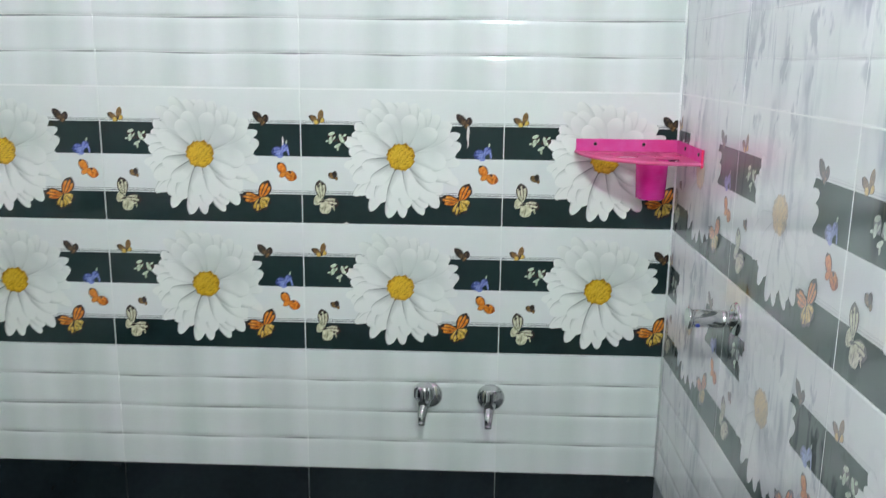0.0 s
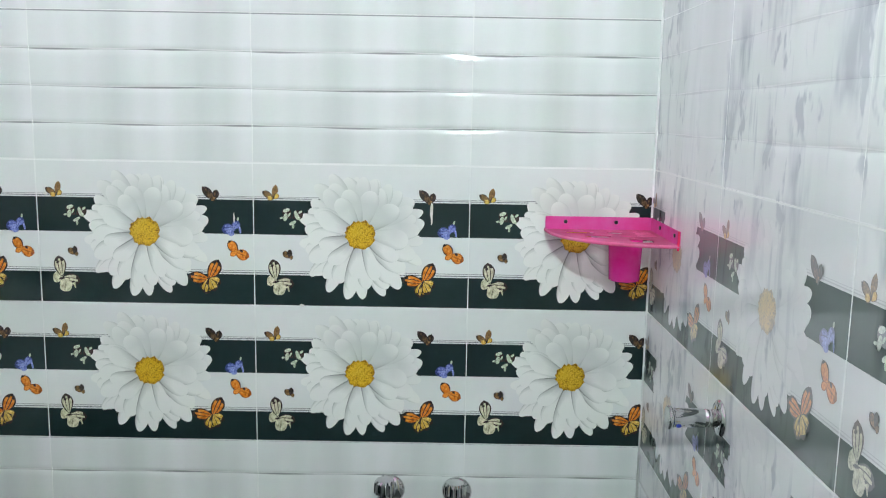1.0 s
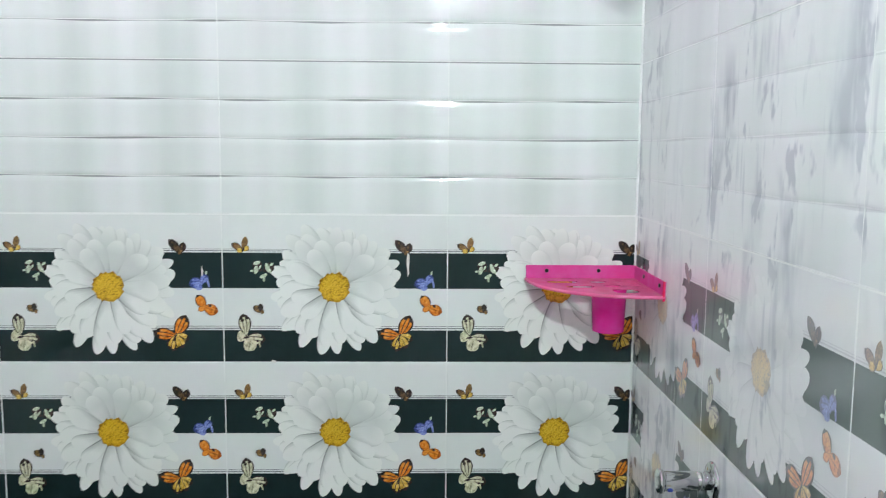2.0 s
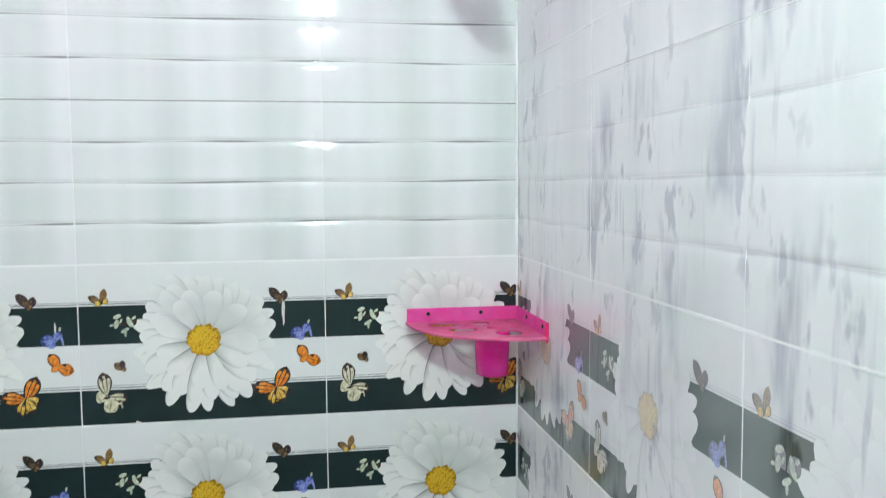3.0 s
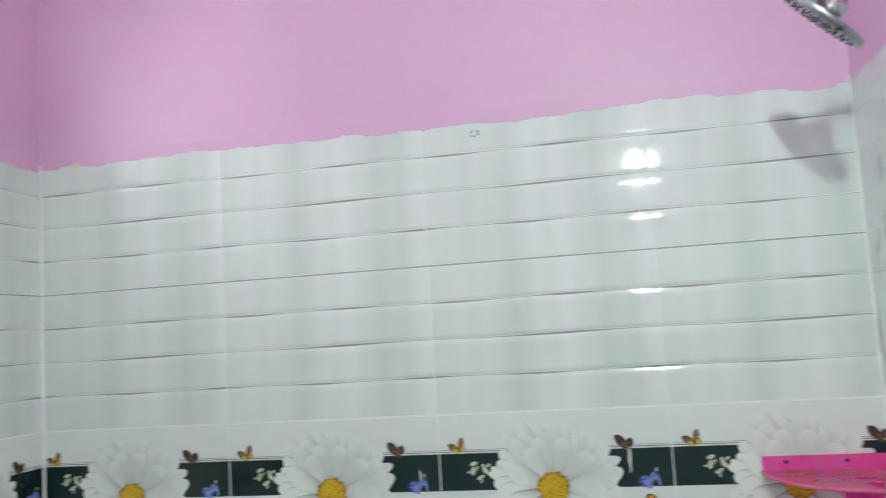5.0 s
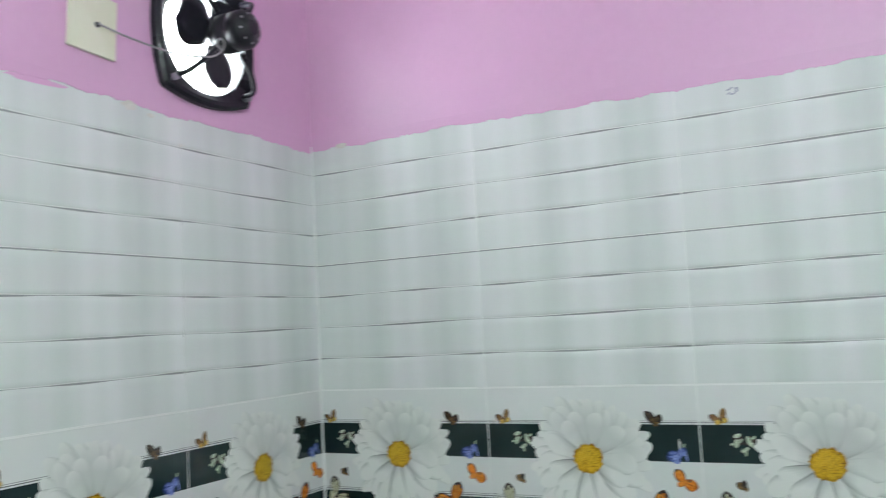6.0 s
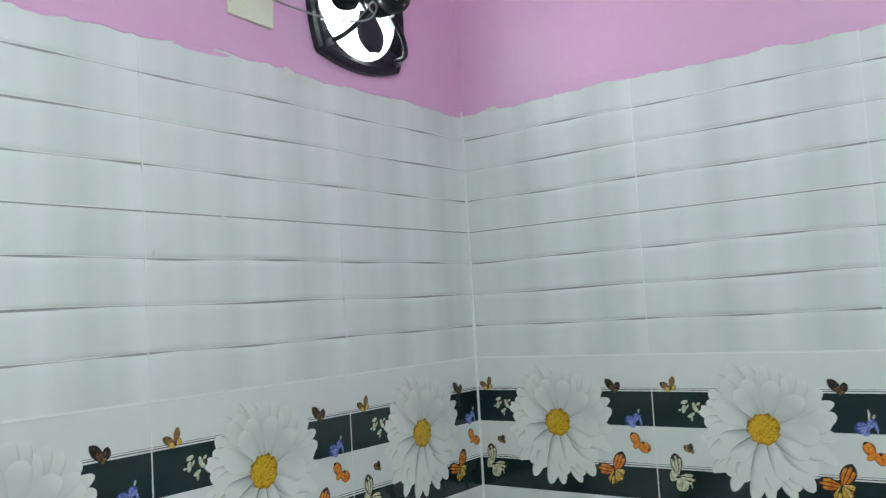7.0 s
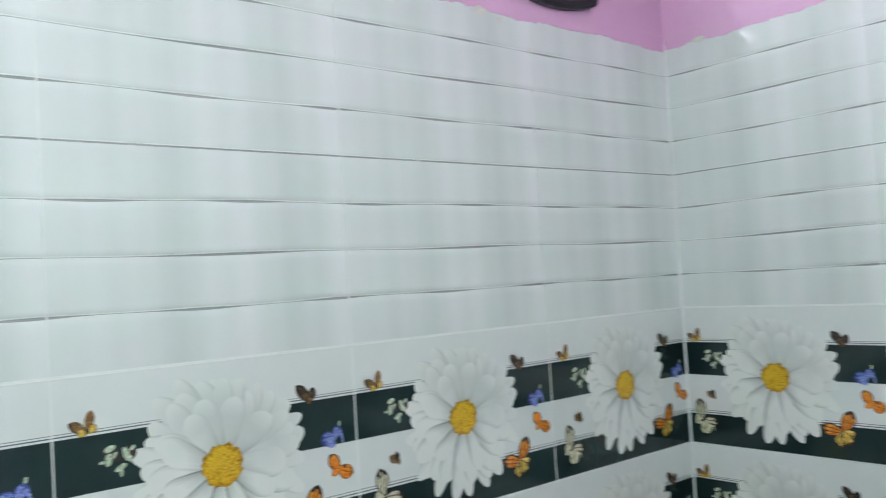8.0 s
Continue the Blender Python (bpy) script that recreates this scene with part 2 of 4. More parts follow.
PLASTIC, PETAL, EYE_PRINT = pink_plastic("clear_pink_plastic", 0.30, (1.0, 0.50, 0.80), (1.0, 0.09, 0.46), (1.0, 0.17, 0.58)), petal_print(), eye_print()
DENSE = pink_plastic("dense_pink_plastic", 0.14, (1.0, 0.3, 0.6), (1.0, 0.035, 0.42), (1.0, 0.08, 0.54))
TRAY = pink_plastic("salmon_pink_plastic", 0.36, (1.0, 0.58, 0.76), (1.0, 0.19, 0.44), (1.0, 0.30, 0.56))
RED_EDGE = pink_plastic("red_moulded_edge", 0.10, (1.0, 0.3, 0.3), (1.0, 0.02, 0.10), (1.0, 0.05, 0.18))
W_BLACK = wing_print("wing_black", (0.02, 0.015, 0.015), (0.06, 0.04, 0.035))
W_ORANGE = wing_print("wing_orange", (0.72, 0.18, 0.015), (0.85, 0.33, 0.05))
W_YELLOW = wing_print("wing_yellow", (0.66, 0.40, 0.05), (0.80, 0.58, 0.16))
W_CREAM = wing_print("wing_cream", (0.56, 0.54, 0.36), (0.78, 0.76, 0.58))
W_BROWN = wing_print("wing_brown", (0.13, 0.07, 0.030), (0.34, 0.19, 0.07))
W_UMBER = wing_print("wing_umber", (0.05, 0.03, 0.018), (0.17, 0.10, 0.05))
W_BLUE = wing_print("wing_blue", (0.13, 0.18, 0.55), (0.30, 0.36, 0.72))
W_RUST = wing_print("wing_rust", (0.30, 0.07, 0.01), (0.52, 0.15, 0.02))
W_NAVY = wing_print("wing_navy", (0.04, 0.06, 0.22), (0.08, 0.11, 0.34))
W_MINT = wing_print("wing_mint", (0.45, 0.55, 0.40), (0.66, 0.74, 0.60))


# ---- building helpers ----
def mesh_of(name, bm, mats, smooth=False):
    me = bpy.data.meshes.new(name)
    if smooth:
        for f in bm.faces:
            f.smooth = True
    bm.to_mesh(me)
    bm.free()
    for m in mats if isinstance(mats, (list, tuple)) else [mats]:
        me.materials.append(m)
    return me


def under(ob, parent):
    if parent is not None:
        ob.parent = parent
    return ob


def part(name, bm, mats, parent=None, label="", smooth=False, at=None):
    ob = under(new(name, mesh_of(name, bm, mats, smooth)), parent)
    if at is not None:
        ob.matrix_basis = at
    if label:
        tagged(ob, label)
    return ob


def box(bm, x0, x1, y0, y1, z0, z1, bevel=0.0, mat=0):
    g = bmesh.ops.create_cube(bm, size=1.0)
    vs = g["verts"]
    for v in vs:
        v.co = Vector((x0 + (v.co.x + 0.5) * (x1 - x0), y0 + (v.co.y + 0.5) * (y1 - y0), z0 + (v.co.z + 0.5) * (z1 - z0)))
    fs = {f for v in vs for f in v.link_faces}
    for f in fs:
        f.material_index = mat
    if bevel:
        es = list({e for f in fs for e in f.edges})
        bmesh.ops.bevel(bm, geom=es, offset=bevel, segments=2, affect="EDGES", profile=0.6)
    return bm


def rod(bm, a, b, r0, r1=None, seg=20, caps=True, mat=0):
    a, b = Vector(a), Vector(b)
    r1 = r0 if r1 is None else r1
    m = Matrix.Translation((a + b) / 2) @ (b - a).to_track_quat("Z", "Y").to_matrix().to_4x4()
    g = bmesh.ops.create_cone(bm, cap_ends=caps, segments=seg, radius1=r0, radius2=r1, depth=(b - a).length, matrix=m)
    for f in {f for v in g["verts"] for f in v.link_faces}:
        f.material_index = mat
        f.smooth = len(f.verts) == 4
    return bm


def lathe(bm, profile, m, seg=32):
    """Turn (radius, height) pairs about the axis z of m."""
    rings = []
    for r, h in profile:
        rings.append([bm.verts.new(m @ Vector((r * math.cos(2 * math.pi * i / seg), r * math.sin(2 * math.pi * i / seg), h))) for i in range(seg)])
    for a, b in zip(rings, rings[1:]):
        for i in range(seg):
            f = bm.faces.new((a[i], a[(i + 1) % seg], b[(i + 1) % seg], b[i]))
            f.smooth = True
    bm.faces.new(list(reversed(rings[0])))
    bm.faces.new(rings[-1])
    return bm


def tube(bm, pts, r, seg=10):
    """A round bar along a line of points."""
    pts = [Vector(p) for p in pts]
    rings = []
    for i, p in enumerate(pts):
        d = (pts[min(i + 1, len(pts) - 1)] - pts[max(i - 1, 0)]).normalized()
        q = d.to_track_quat("Z", "Y")
        rad = r[i] if isinstance(r, (list, tuple)) else r
        rings.append([bm.verts.new(p + q @ Vector((rad * math.cos(2 * math.pi * k / seg), rad * math.sin(2 * math.pi * k / seg), 0))) for k in range(seg)])
    for a, b in zip(rings, rings[1:]):
        for k in range(seg):
            bm.faces.new((a[k], a[(k + 1) % seg], b[(k + 1) % seg], b[k])).smooth = True
    bm.faces.new(list(reversed(rings[0])))
    bm.faces.new(rings[-1])
    return bm


def curve_points(ctrl, n=24):
    """Smooth points through a few control points."""
    c = [Vector(p) for p in ctrl]
    c = [2 * c[0] - c[1]] + c + [2 * c[-1] - c[-2]]
    out = []
    for i in range(1, len(c) - 2):
        for k in range(n // (len(c) - 3)):
            t = k / (n // (len(c) - 3))
            out.append(0.5 * ((2 * c[i]) + (c[i + 1] - c[i - 1]) * t + (2 * c[i - 1] - 5 * c[i] + 4 * c[i + 1] - c[i + 2]) * t * t + (3 * c[i] - c[i - 1] - 3 * c[i + 1] + c[i + 2]) * t ** 3))
    return out + [c[-2]]


# Frames of the walls: x runs right along the wall, y into it, z up.
def on_wall(side, along, z, out=0.0):
    if side == "north":
        return pose(along, NORTH - out, z)
    if side == "east":
        return pose(EAST - out, along, z, 0, 0, -90)
    if side == "west":
        return pose(WEST + out, along, z, 0, 0, 90)
    return pose(along, SOUTH + out, z, 0, 0, 180)


# ---- walls, floor, ceiling ----
def wall_body(name, mats, pieces, label):
    bm = bmesh.new()
    for p in pieces:
        box(bm, *p)
    return tagged(part(name, bm, mats), label, kind="structure")


T = 0.12
wall_north = wall_body("wall_north", [GROUT, PINK], [
    (WEST - T, EAST + T, NORTH + 0.004, NORTH + T, 0, TOP - 0.006, 0, 0),
    (WEST - T, EAST + T, NORTH + 0.001, NORTH + T, TOP - 0.006, CEIL, 0, 1)],
    "tiled wall with daisy border rows and pink paint above")
DOOR0, DOOR1, DOORZ = -0.03, 0.788, 2.14
wall_east = wall_body("wall_east", [GROUT, PINK], [
    (EAST + 0.004, EAST + T, DOOR1, NORTH + 0.004, 0, TOP - 0.006, 0, 0),
    (EAST + 0.001, EAST + T, DOOR1, NORTH + 0.001, TOP - 0.006, CEIL, 0, 1),
    (EAST + 0.001, EAST + T, DOOR0, DOOR1, DOORZ, CEIL, 0, 1),
    (EAST + 0.004, EAST + T, SOUTH, DOOR0, 0, TOP - 0.006, 0, 0),
    (EAST + 0.001, EAST + T, SOUTH, DOOR0, TOP - 0.006, CEIL, 0, 1)],
    "tiled wall with grout haze smears beside the door")
wall_south = wall_body("wall_south", [PLASTER, PINK], [
    (WEST - T, EAST + T, SOUTH - T, SOUTH, 0, TOP, 0, 0),
    (WEST - T, EAST + T, SOUTH - T, SOUTH - 0.002, TOP, CEIL, 0, 1)],
    "plain pale plastered wall with pink paint above")

FAN_Y, FAN_Z, FAN_R = 1.549, 2.266, 0.123
bm = bmesh.new()
box(bm, WEST - T, WEST - 0.004, SOUTH, NORTH + 0.004, 0, TOP - 0.006, 0, 0)
# painted upper part, pierced by the round opening of the fan
seg = 48
def ring_at(x):
    return [bm.verts.new((x, FAN_Y + FAN_R * math.cos(2 * math.pi * i / seg), FAN_Z + FAN_R * math.sin(2 * math.pi * i / seg))) for i in range(seg)]
def square_at(x):
    out = []
    for i in range(seg):
        c, s = math.cos(2 * math.pi * i / seg), math.sin(2 * math.pi * i / seg)
        k = 0.16 / max(abs(c), abs(s))
        out.append(bm.verts.new((x, FAN_Y + k * c, FAN_Z + k * s)))
    return out
for x in (WEST - 0.001, WEST - T):
    r, q = ring_at(x), square_at(x)
    if x > WEST - 0.01:
        front = r
    for i in range(seg):
        f = bm.faces.new((r[i], r[(i + 1) % seg], q[(i + 1) % seg], q[i]))
        f.material_index = 1
for i in range(seg):
    bm.faces.new((front[i], front[(i + 1) % seg], r[(i + 1) % seg], r[i])).material_index = 2
for y0, y1, z0, z1 in ((SOUTH, FAN_Y - 0.16, TOP - 0.006, CEIL), (FAN_Y + 0.16, NORTH + 0.001, TOP - 0.006, CEIL), (FAN_Y - 0.16, FAN_Y + 0.16, TOP - 0.006, FAN_Z - 0.16), (FAN_Y - 0.16, FAN_Y + 0.16, FAN_Z + 0.16, CEIL)):
    box(bm, WEST - T, WEST - 0.001, y0, y1, z0, z1, 0, 1)
bmesh.ops.recalc_face_normals(bm, faces=bm.faces)
wall_west = tagged(part("wall_west", bm, [GROUT, PINK, CEILING]), "tiled wall with daisy border, pink paint and a round fan opening", kind="structure")

bm = bmesh.new()
box(bm, WEST - T, EAST + T, SOUTH - T, NORTH + T, CEIL, CEIL + 0.1)
ceiling = tagged(part("ceiling", bm, CEILING), "plain pale painted ceiling", kind="structure")
bm = bmesh.new()
box(bm, WEST - T, EAST + T, SOUTH - T, NORTH + T, -0.1, -0.006)
floor = tagged(part("floor", bm, GROUT), "floor of grey square tiles", kind="structure")

# ---- door in the east wall ----
door = tagged(new("door_1"), "cream painted door in a cream frame, closed", kind="structure")
bm = bmesh.new()
box(bm, EAST - 0.020, EAST + T, DOOR1 - 0.06, DOOR1, 0, DOORZ, 0.003)
box(bm, EAST - 0.020, EAST + T, DOOR0, DOOR0 + 0.06, 0, DOORZ, 0.003)
box(bm, EAST - 0.020, EAST + T, DOOR0 + 0.06, DOOR1 - 0.06, DOORZ - 0.06, DOORZ, 0.003)
part("door_frame", bm, CREAM, door)
bm = bmesh.new()
box(bm, EAST + 0.02, EAST + 0.055, DOOR0 + 0.062, DOOR1 - 0.062, 0.01, DOORZ - 0.062, 0.003)
leaf = part("door_leaf", bm, CREAM, door)
bm = bmesh.new()
rod(bm, (EAST + 0.02, DOOR0 + 0.12, 1.0), (EAST - 0.03, DOOR0 + 0.12, 1.0), 0.008)
rod(bm, (EAST - 0.026, DOOR0 + 0.115, 1.0), (EAST - 0.026, DOOR0 + 0.23, 1.0), 0.008)
part("door_handle", bm, CHROME, leaf, "chrome handle")

# ---- exhaust fan ----
def fan_outline(n=10):
    """A square plate with bowed sides and nipped corners."""
    pts = []
    for k in range(4):
        a = k * math.pi / 2
        for i in range(n + 1):
            t = 1 - 2 * i / n
            u, w = t * 0.119, 0.125 + 0.020 * (1 - t * t)
            pts.append((u * math.cos(a) - w * math.sin(a), u * math.sin(a) + w * math.cos(a)))
    return pts


fan = tagged(new("exhaust_fan"), "black metal exhaust fan in a round wall opening", "exhaust fan")
fan.location = (WEST, FAN_Y, FAN_Z)
bm = bmesh.new()
outer = fan_outline()
levels = []
for s, x in ((1.0, 0.0), (1.0, 0.014), (0.96, 0.020), (0.90, 0.020)):
    levels.append([bm.verts.new((x, p[0] * s, p[1] * s)) for p in outer])
inner = []
for r, x in ((0.119, 0.012), (0.119, -0.006)):
    inner.append([bm.verts.new((x, r * math.cos(math.atan2(p[1], p[0])), r * math.sin(math.atan2(p[1], p[0])))) for p in outer])
levels += inner
for a, b in zip(levels, levels[1:]):
    for i in range(len(a)):
        bm.faces.new((a[i], a[(i + 1) % len(a)], b[(i + 1) % len(b)], b[i]))
bmesh.ops.recalc_face_normals(bm, faces=bm.faces)
part("frame", bm, BLACK, fan)
bm = bmesh.new()
lathe(bm, [(0.030, 0.0), (0.040, 0.004), (0.041, 0.010), (0.041, 0.028), (0.036, 0.031), (0.036, 0.037), (0.041, 0.040), (0.041, 0.062), (0.035, 0.072), (0.016, 0.080), (0.0155, 0.082)], pose(0.055, 0, 0, 0, 90, 0), 28)
motor = part("motor", bm, MOTOR, fan)
for i in range(8):
    a = i * math.pi / 4 + 0.2
    bm = bmesh.new()
    rod(bm, (0.1270, 0.030 * math.cos(a), 0.030 * math.sin(a)), (0.1305, 0.030 * math.cos(a), 0.030 * math.sin(a)), 0.0032, 0.0024, 10)
    part("rivet", bm, STEEL, motor)
bm = bmesh.new()
rod(bm, (0.02, 0, 0), (0.056, 0, 0), 0.02, 0.024)
part("hub", bm, BLACK, fan)
blade_mesh = None
for k in range(3):
    if blade_mesh is None:
        bm = bmesh.new()
        grid = []
        for i in range(9):
            r = 0.018 + 0.088 * i / 8
            half = 0.012 + 0.052 * math.sin(math.pi * min(1, (i + 1.5) / 9.8)) ** 0.8 * (0.5 + 0.6 * i / 8)
            grid.append([bm.verts.new((0.03 + t * half * 0.16 + 0.004 * (1 - t * t), t * half, r)) for t in (-1, -0.5, 0, 0.5, 1)])
        for a, b in zip(grid, grid[1:]):
            for j in range(4):
                bm.faces.new((a[j], a[j + 1], b[j + 1], b[j])).smooth = True
        bmesh.ops.solidify(bm, geom=bm.faces, thickness=0.0018)
        blade_mesh = mesh_of("blade", bm, BLACK)
    b = under(new("blade", blade_mesh), fan)
    b.matrix_basis = pose(0, 0, 0, 72 + 120 * k, 0, 0)
for sy, sz in ((-1, -1), (1, -1), (1, 1), (-1, 1)):
    bm = bmesh.new()
    tube(bm, curve_points([(0.02, sy * 0.103, sz * 0.103), (0.052, sy * 0.098, sz * 0.098), (0.070, sy * 0.07, sz * 0.07), (0.074, sy * 0.035, sz * 0.035)], 18), 0.0055, 10)
    arm = part("bracket_arm", bm, BLACK, fan)
    bm = bmesh.new()
    rod(bm, (0.018, sy * 0.107, sz * 0.107), (0.032, sy * 0.107, sz * 0.107), 0.0075, 0.0075, 6)
    part("bolt", bm, STEEL, arm)

bm = bmesh.new()
box(bm, WEST - 0.50, WEST - 0.45, FAN_Y - 0.35, FAN_Y + 0.95, 1.9, 3.2)
tagged(part("backdrop", bm, SKYGLOW), "plain white daylight sky outside the fan opening", kind="structure")

# blank plate and the cable from it to the fan
plate = tagged(new("blank_plate"), "cream plastic blank plate on pink wall", "wall plate")
plate.location, plate.rotation_euler = (WEST, 1.2625, 2.219), (radians(-3.5), 0, 0)
bm = bmesh.new()
box(bm, 0.0, 0.007, -0.0525, 0.0525, -0.057, 0.057, 0.002)
part("cover", bm, PLATE, plate)
bm = bmesh.new()
rod(bm, (0.007, 0.008, -0.001), (0.011, 0.008, -0.001), 0.0055, 0.0045, 12)
part("cable_outlet", bm, RUBBER, plate)
bm = bmesh.new()
line = curve_points([(WEST + 0.009, 1.269, 2.219), (WEST + 0.030, 1.33, 2.203), (WEST + 0.055, 1.41, 2.192), (WEST + 0.080, 1.475, 2.196), (WEST + 0.088, 1.505, 2.212), (WEST + 0.092, 1.512, 2.232), (WEST + 0.092, 1.500, 2.238), (WEST + 0.088, 1.494, 2.226), (WEST + 0.088, 1.51, 2.216)], 64)
tube(bm, line, 0.0020, 8)
tagged(part("power_cable", bm, CABLE), "thin grey cable looping from plate to fan", "cable")

# ---- pendant bulb ----
lamp = tagged(new("pendant_lamp"), "bare white bulb on a short hanging cord", "lamp")
lamp.location = (BULB[0], BULB[1], CEIL)
drop = BULB[2] - CEIL
bm = bmesh.new()
lathe(bm, [(0.04, 0.0), (0.04, -0.012), (0.012, -0.03), (0.004, -0.031)], Matrix(), 24)
part("ceiling_rose", bm, PLATE, lamp)
bm = bmesh.new()
rod(bm, (0, 0, -0.03), (0, 0, drop + 0.10), 0.003, 0.003, 8)
part("cord", bm, CABLE, lamp)
bm = bmesh.new()
lathe(bm, [(0.008, drop + 0.102), (0.018, drop + 0.095), (0.02, drop + 0.045), (0.013, drop + 0.040)], Matrix(), 20)
part("bulb_holder", bm, PLATE, lamp)
bm = bmesh.new()
lathe(bm, [(0.013, drop + 0.046), (0.019, drop + 0.030), (0.028, drop + 0.012), (0.030, drop - 0.002), (0.026, drop - 0.018), (0.014, drop - 0.028), (0.002, drop - 0.030)], Matrix(), 24)
part("bulb", bm, BULB_GLASS, lamp)

# ---- shower ----
SY, SZ = 1.439, 2.095
shower = tagged(new("shower"), "chrome overhead shower with a round tilted head", "shower")
shower.location = (EAST, SY, SZ)
bm = bmesh.new()
lathe(bm, [(0.018, 0.0), (0.019, 0.003), (0.016, 0.009), (0.012, 0.011)], pose(0, 0, 0, 0, -90, 0), 28)
part("wall_flange", bm, CHROME, shower)
bm = bmesh.new()
box(bm, -0.125, -0.008, -0.012, 0.012, -0.0045, 0.0105, 0.003)
part("arm", bm, CHROME, shower)
HN = Vector((-0.66, 0.29, -0.69)).normalized()
neck = Vector((-0.122, 0, 0.004))
hc = Vector((-0.150, 0, -0.035))
turn = HN.to_track_quat("Z", "Y").to_matrix().to_4x4()
bm = bmesh.new()
rod(bm, neck - HN * 0.006, neck + HN * 0.018, 0.0105, 0.0105, 20)
part("neck", bm, CHROME, shower)
bm = bmesh.new()
lathe(bm, [(0.010, -0.034), (0.0135, -0.033), (0.0135, -0.026), (0.020, -0.024), (0.0205, -0.008), (0.017, -0.006), (0.017, 0.0)], Matrix.Translation(hc) @ turn, 24)
part("ball_joint", bm, CHROME, shower)
bm = bmesh.new()
lathe(bm, [(0.018, -0.0015), (0.062, -0.0005), (0.0655, 0.001), (0.066, 0.003), (0.066, 0.0095), (0.063, 0.0112)], Matrix.Translation(hc) @ turn, 48)
head = part("shower_head", bm, STEEL, shower, "satin grey round head")
bm = bmesh.new()
for r, cnt in ((0.012, 6), (0.026, 12), (0.040, 18), (0.053, 24)):
    for i in range(cnt):
        a = 2 * math.pi * i / cnt
        p = Matrix.Translation(hc) @ turn @ Vector((r * math.cos(a), r * math.sin(a), 0.0112))
        rod(bm, p, p + HN * 0.0022, 0.0020, 0.0013, 7)
tagged(part("nozzles", bm, RUBBER, head), "small black rubber nozzles", kind="stuff")

# ---- taps ----
def bib_tap():
    tap = tagged(new("bib_tap"), "short chrome wall tap with ribbed knob and down-turned spout", "tap", "pair of wall taps")
    bm = bmesh.new()
    lathe(bm, [(0.032, 0.0), (0.033, 0.003), (0.028, 0.009), (0.014, 0.013)], pose(0, 0, 0, 90, 0, 0), 32)
    part("wall_flange", bm, CHROME, tap)
    bm = bmesh.new()
    tube(bm, [(0, -0.008, 0), (0, -0.03, 0), (0, -0.052, 0.001), (0, -0.064, 0.0)], [0.0125, 0.0135, 0.0155, 0.010], 20)
    part("body", bm, CHROME, tap)
    bm = bmesh.new()
    tube(bm, curve_points([(0, -0.046, -0.004), (0, -0.058, -0.014), (0, -0.067, -0.026), (0, -0.070, -0.040)], 18), [0.014 - 0.0055 * i / 18 for i in range(19)], 16)
    spout = part("spout", bm, CHROME, tap)
    bm = bmesh.new()
    rod(bm, (0, -0.070, -0.039), (0, -0.0705, -0.047), 0.0090, 0.0090, 16)
    part("spout_tip", bm, CHROME, spout)
    bm = bmesh.new()
    seg, rings = 48, []
    for r, h in ((0.012, 0.006), (0.0225, 0.010), (0.0235, 0.016), (0.0225, 0.034), (0.018, 0.040), (0.004, 0.042)):
        rings.append([])
        for i in range(seg):
            rr = r - (0.0028 if i % 4 < 2 and r > 0.02 else 0)
            rings[-1].append(bm.verts.new((rr * math.cos(2 * math.pi * i / seg), -0.048 + rr * math.sin(2 * math.pi * i / seg), h)))
    for a, b in zip(rings, rings[1:]):
        for i in range(seg):
            bm.faces.new((a[i], a[(i + 1) % seg], b[(i + 1) % seg], b[i]))
    bm.faces.new(rings[-1])
    part("knob", bm, CHROME, tap)
    return tap


first = bib_tap()
first.matrix_basis = on_wall("north", -0.100, 0.796) @ pose(0, 0, 0, 0, 0, -11)
second = copy_thing(first, on_wall("north", 0.045, 0.792) @ pose(0, 0, 0, 0, 0, -5))

cock = tagged(new("stop_cock"), "chrome stop valve with a plain cylinder handle", "tap")
cock.matrix_basis = on_wall("east", 1.418, 1.148)
bm = bmesh.new()
lathe(bm, [(0.028, 0.0), (0.029, 0.003), (0.025, 0.007), (0.014, 0.009)], pose(0, 0, 0, 90, 0, 0), 32)
part("wall_flange", bm, CHROME, cock)
bm = bmesh.new()
rod(bm, (0, -0.008, 0), (0, -0.034, 0), 0.014, 0.014, 24)
part("stem", bm, CHROME, cock)
bm = bmesh.new()
lathe(bm, [(0.0130, 0.026), (0.0148, 0.028), (0.0148, 0.074), (0.0150, 0.076), (0.0180, 0.077), (0.0185, 0.082), (0.0170, 0.084)], pose(0, 0, 0, 90, 0, 0), 32)
handle = part("handle", bm, CHROME, cock)
bm = bmesh.new()
rod(bm, (0.0108, -0.068, -0.0090), (0.0122, -0.068, -0.0102), 0.004, 0.004, 12)
part("marker_dot", bm, BLUE_DOT, handle, "small blue marker dot")

# ---- corner shelf ----
SHX, SHY, SHZ, SHR = EAST - 0.001, NORTH - 0.001, 1.372, 0.222
shelf = tagged(new("corner_shelf"), "clear pink plastic corner shelf with tumbler cup", "shelf")
shelf.location = (SHX, SHY, SHZ)


def edge_point(a):
    """Front edge of the tray: flat tips and a bowed front; a runs 0 to 1 from the north tip to the east tip."""
    t = a * math.pi / 2
    p = 2.3
    c, s = math.cos(t), math.sin(t)
    k = SHR / (c ** p + s ** p) ** (1 / p)
    return Vector((-k * c, -k * s, 0))


def inside(x, y, m=0.0):
    return ((-x) ** 2.3 + (-y) ** 2.3) ** (1 / 2.3) < SHR - m and x < -m and y < -m


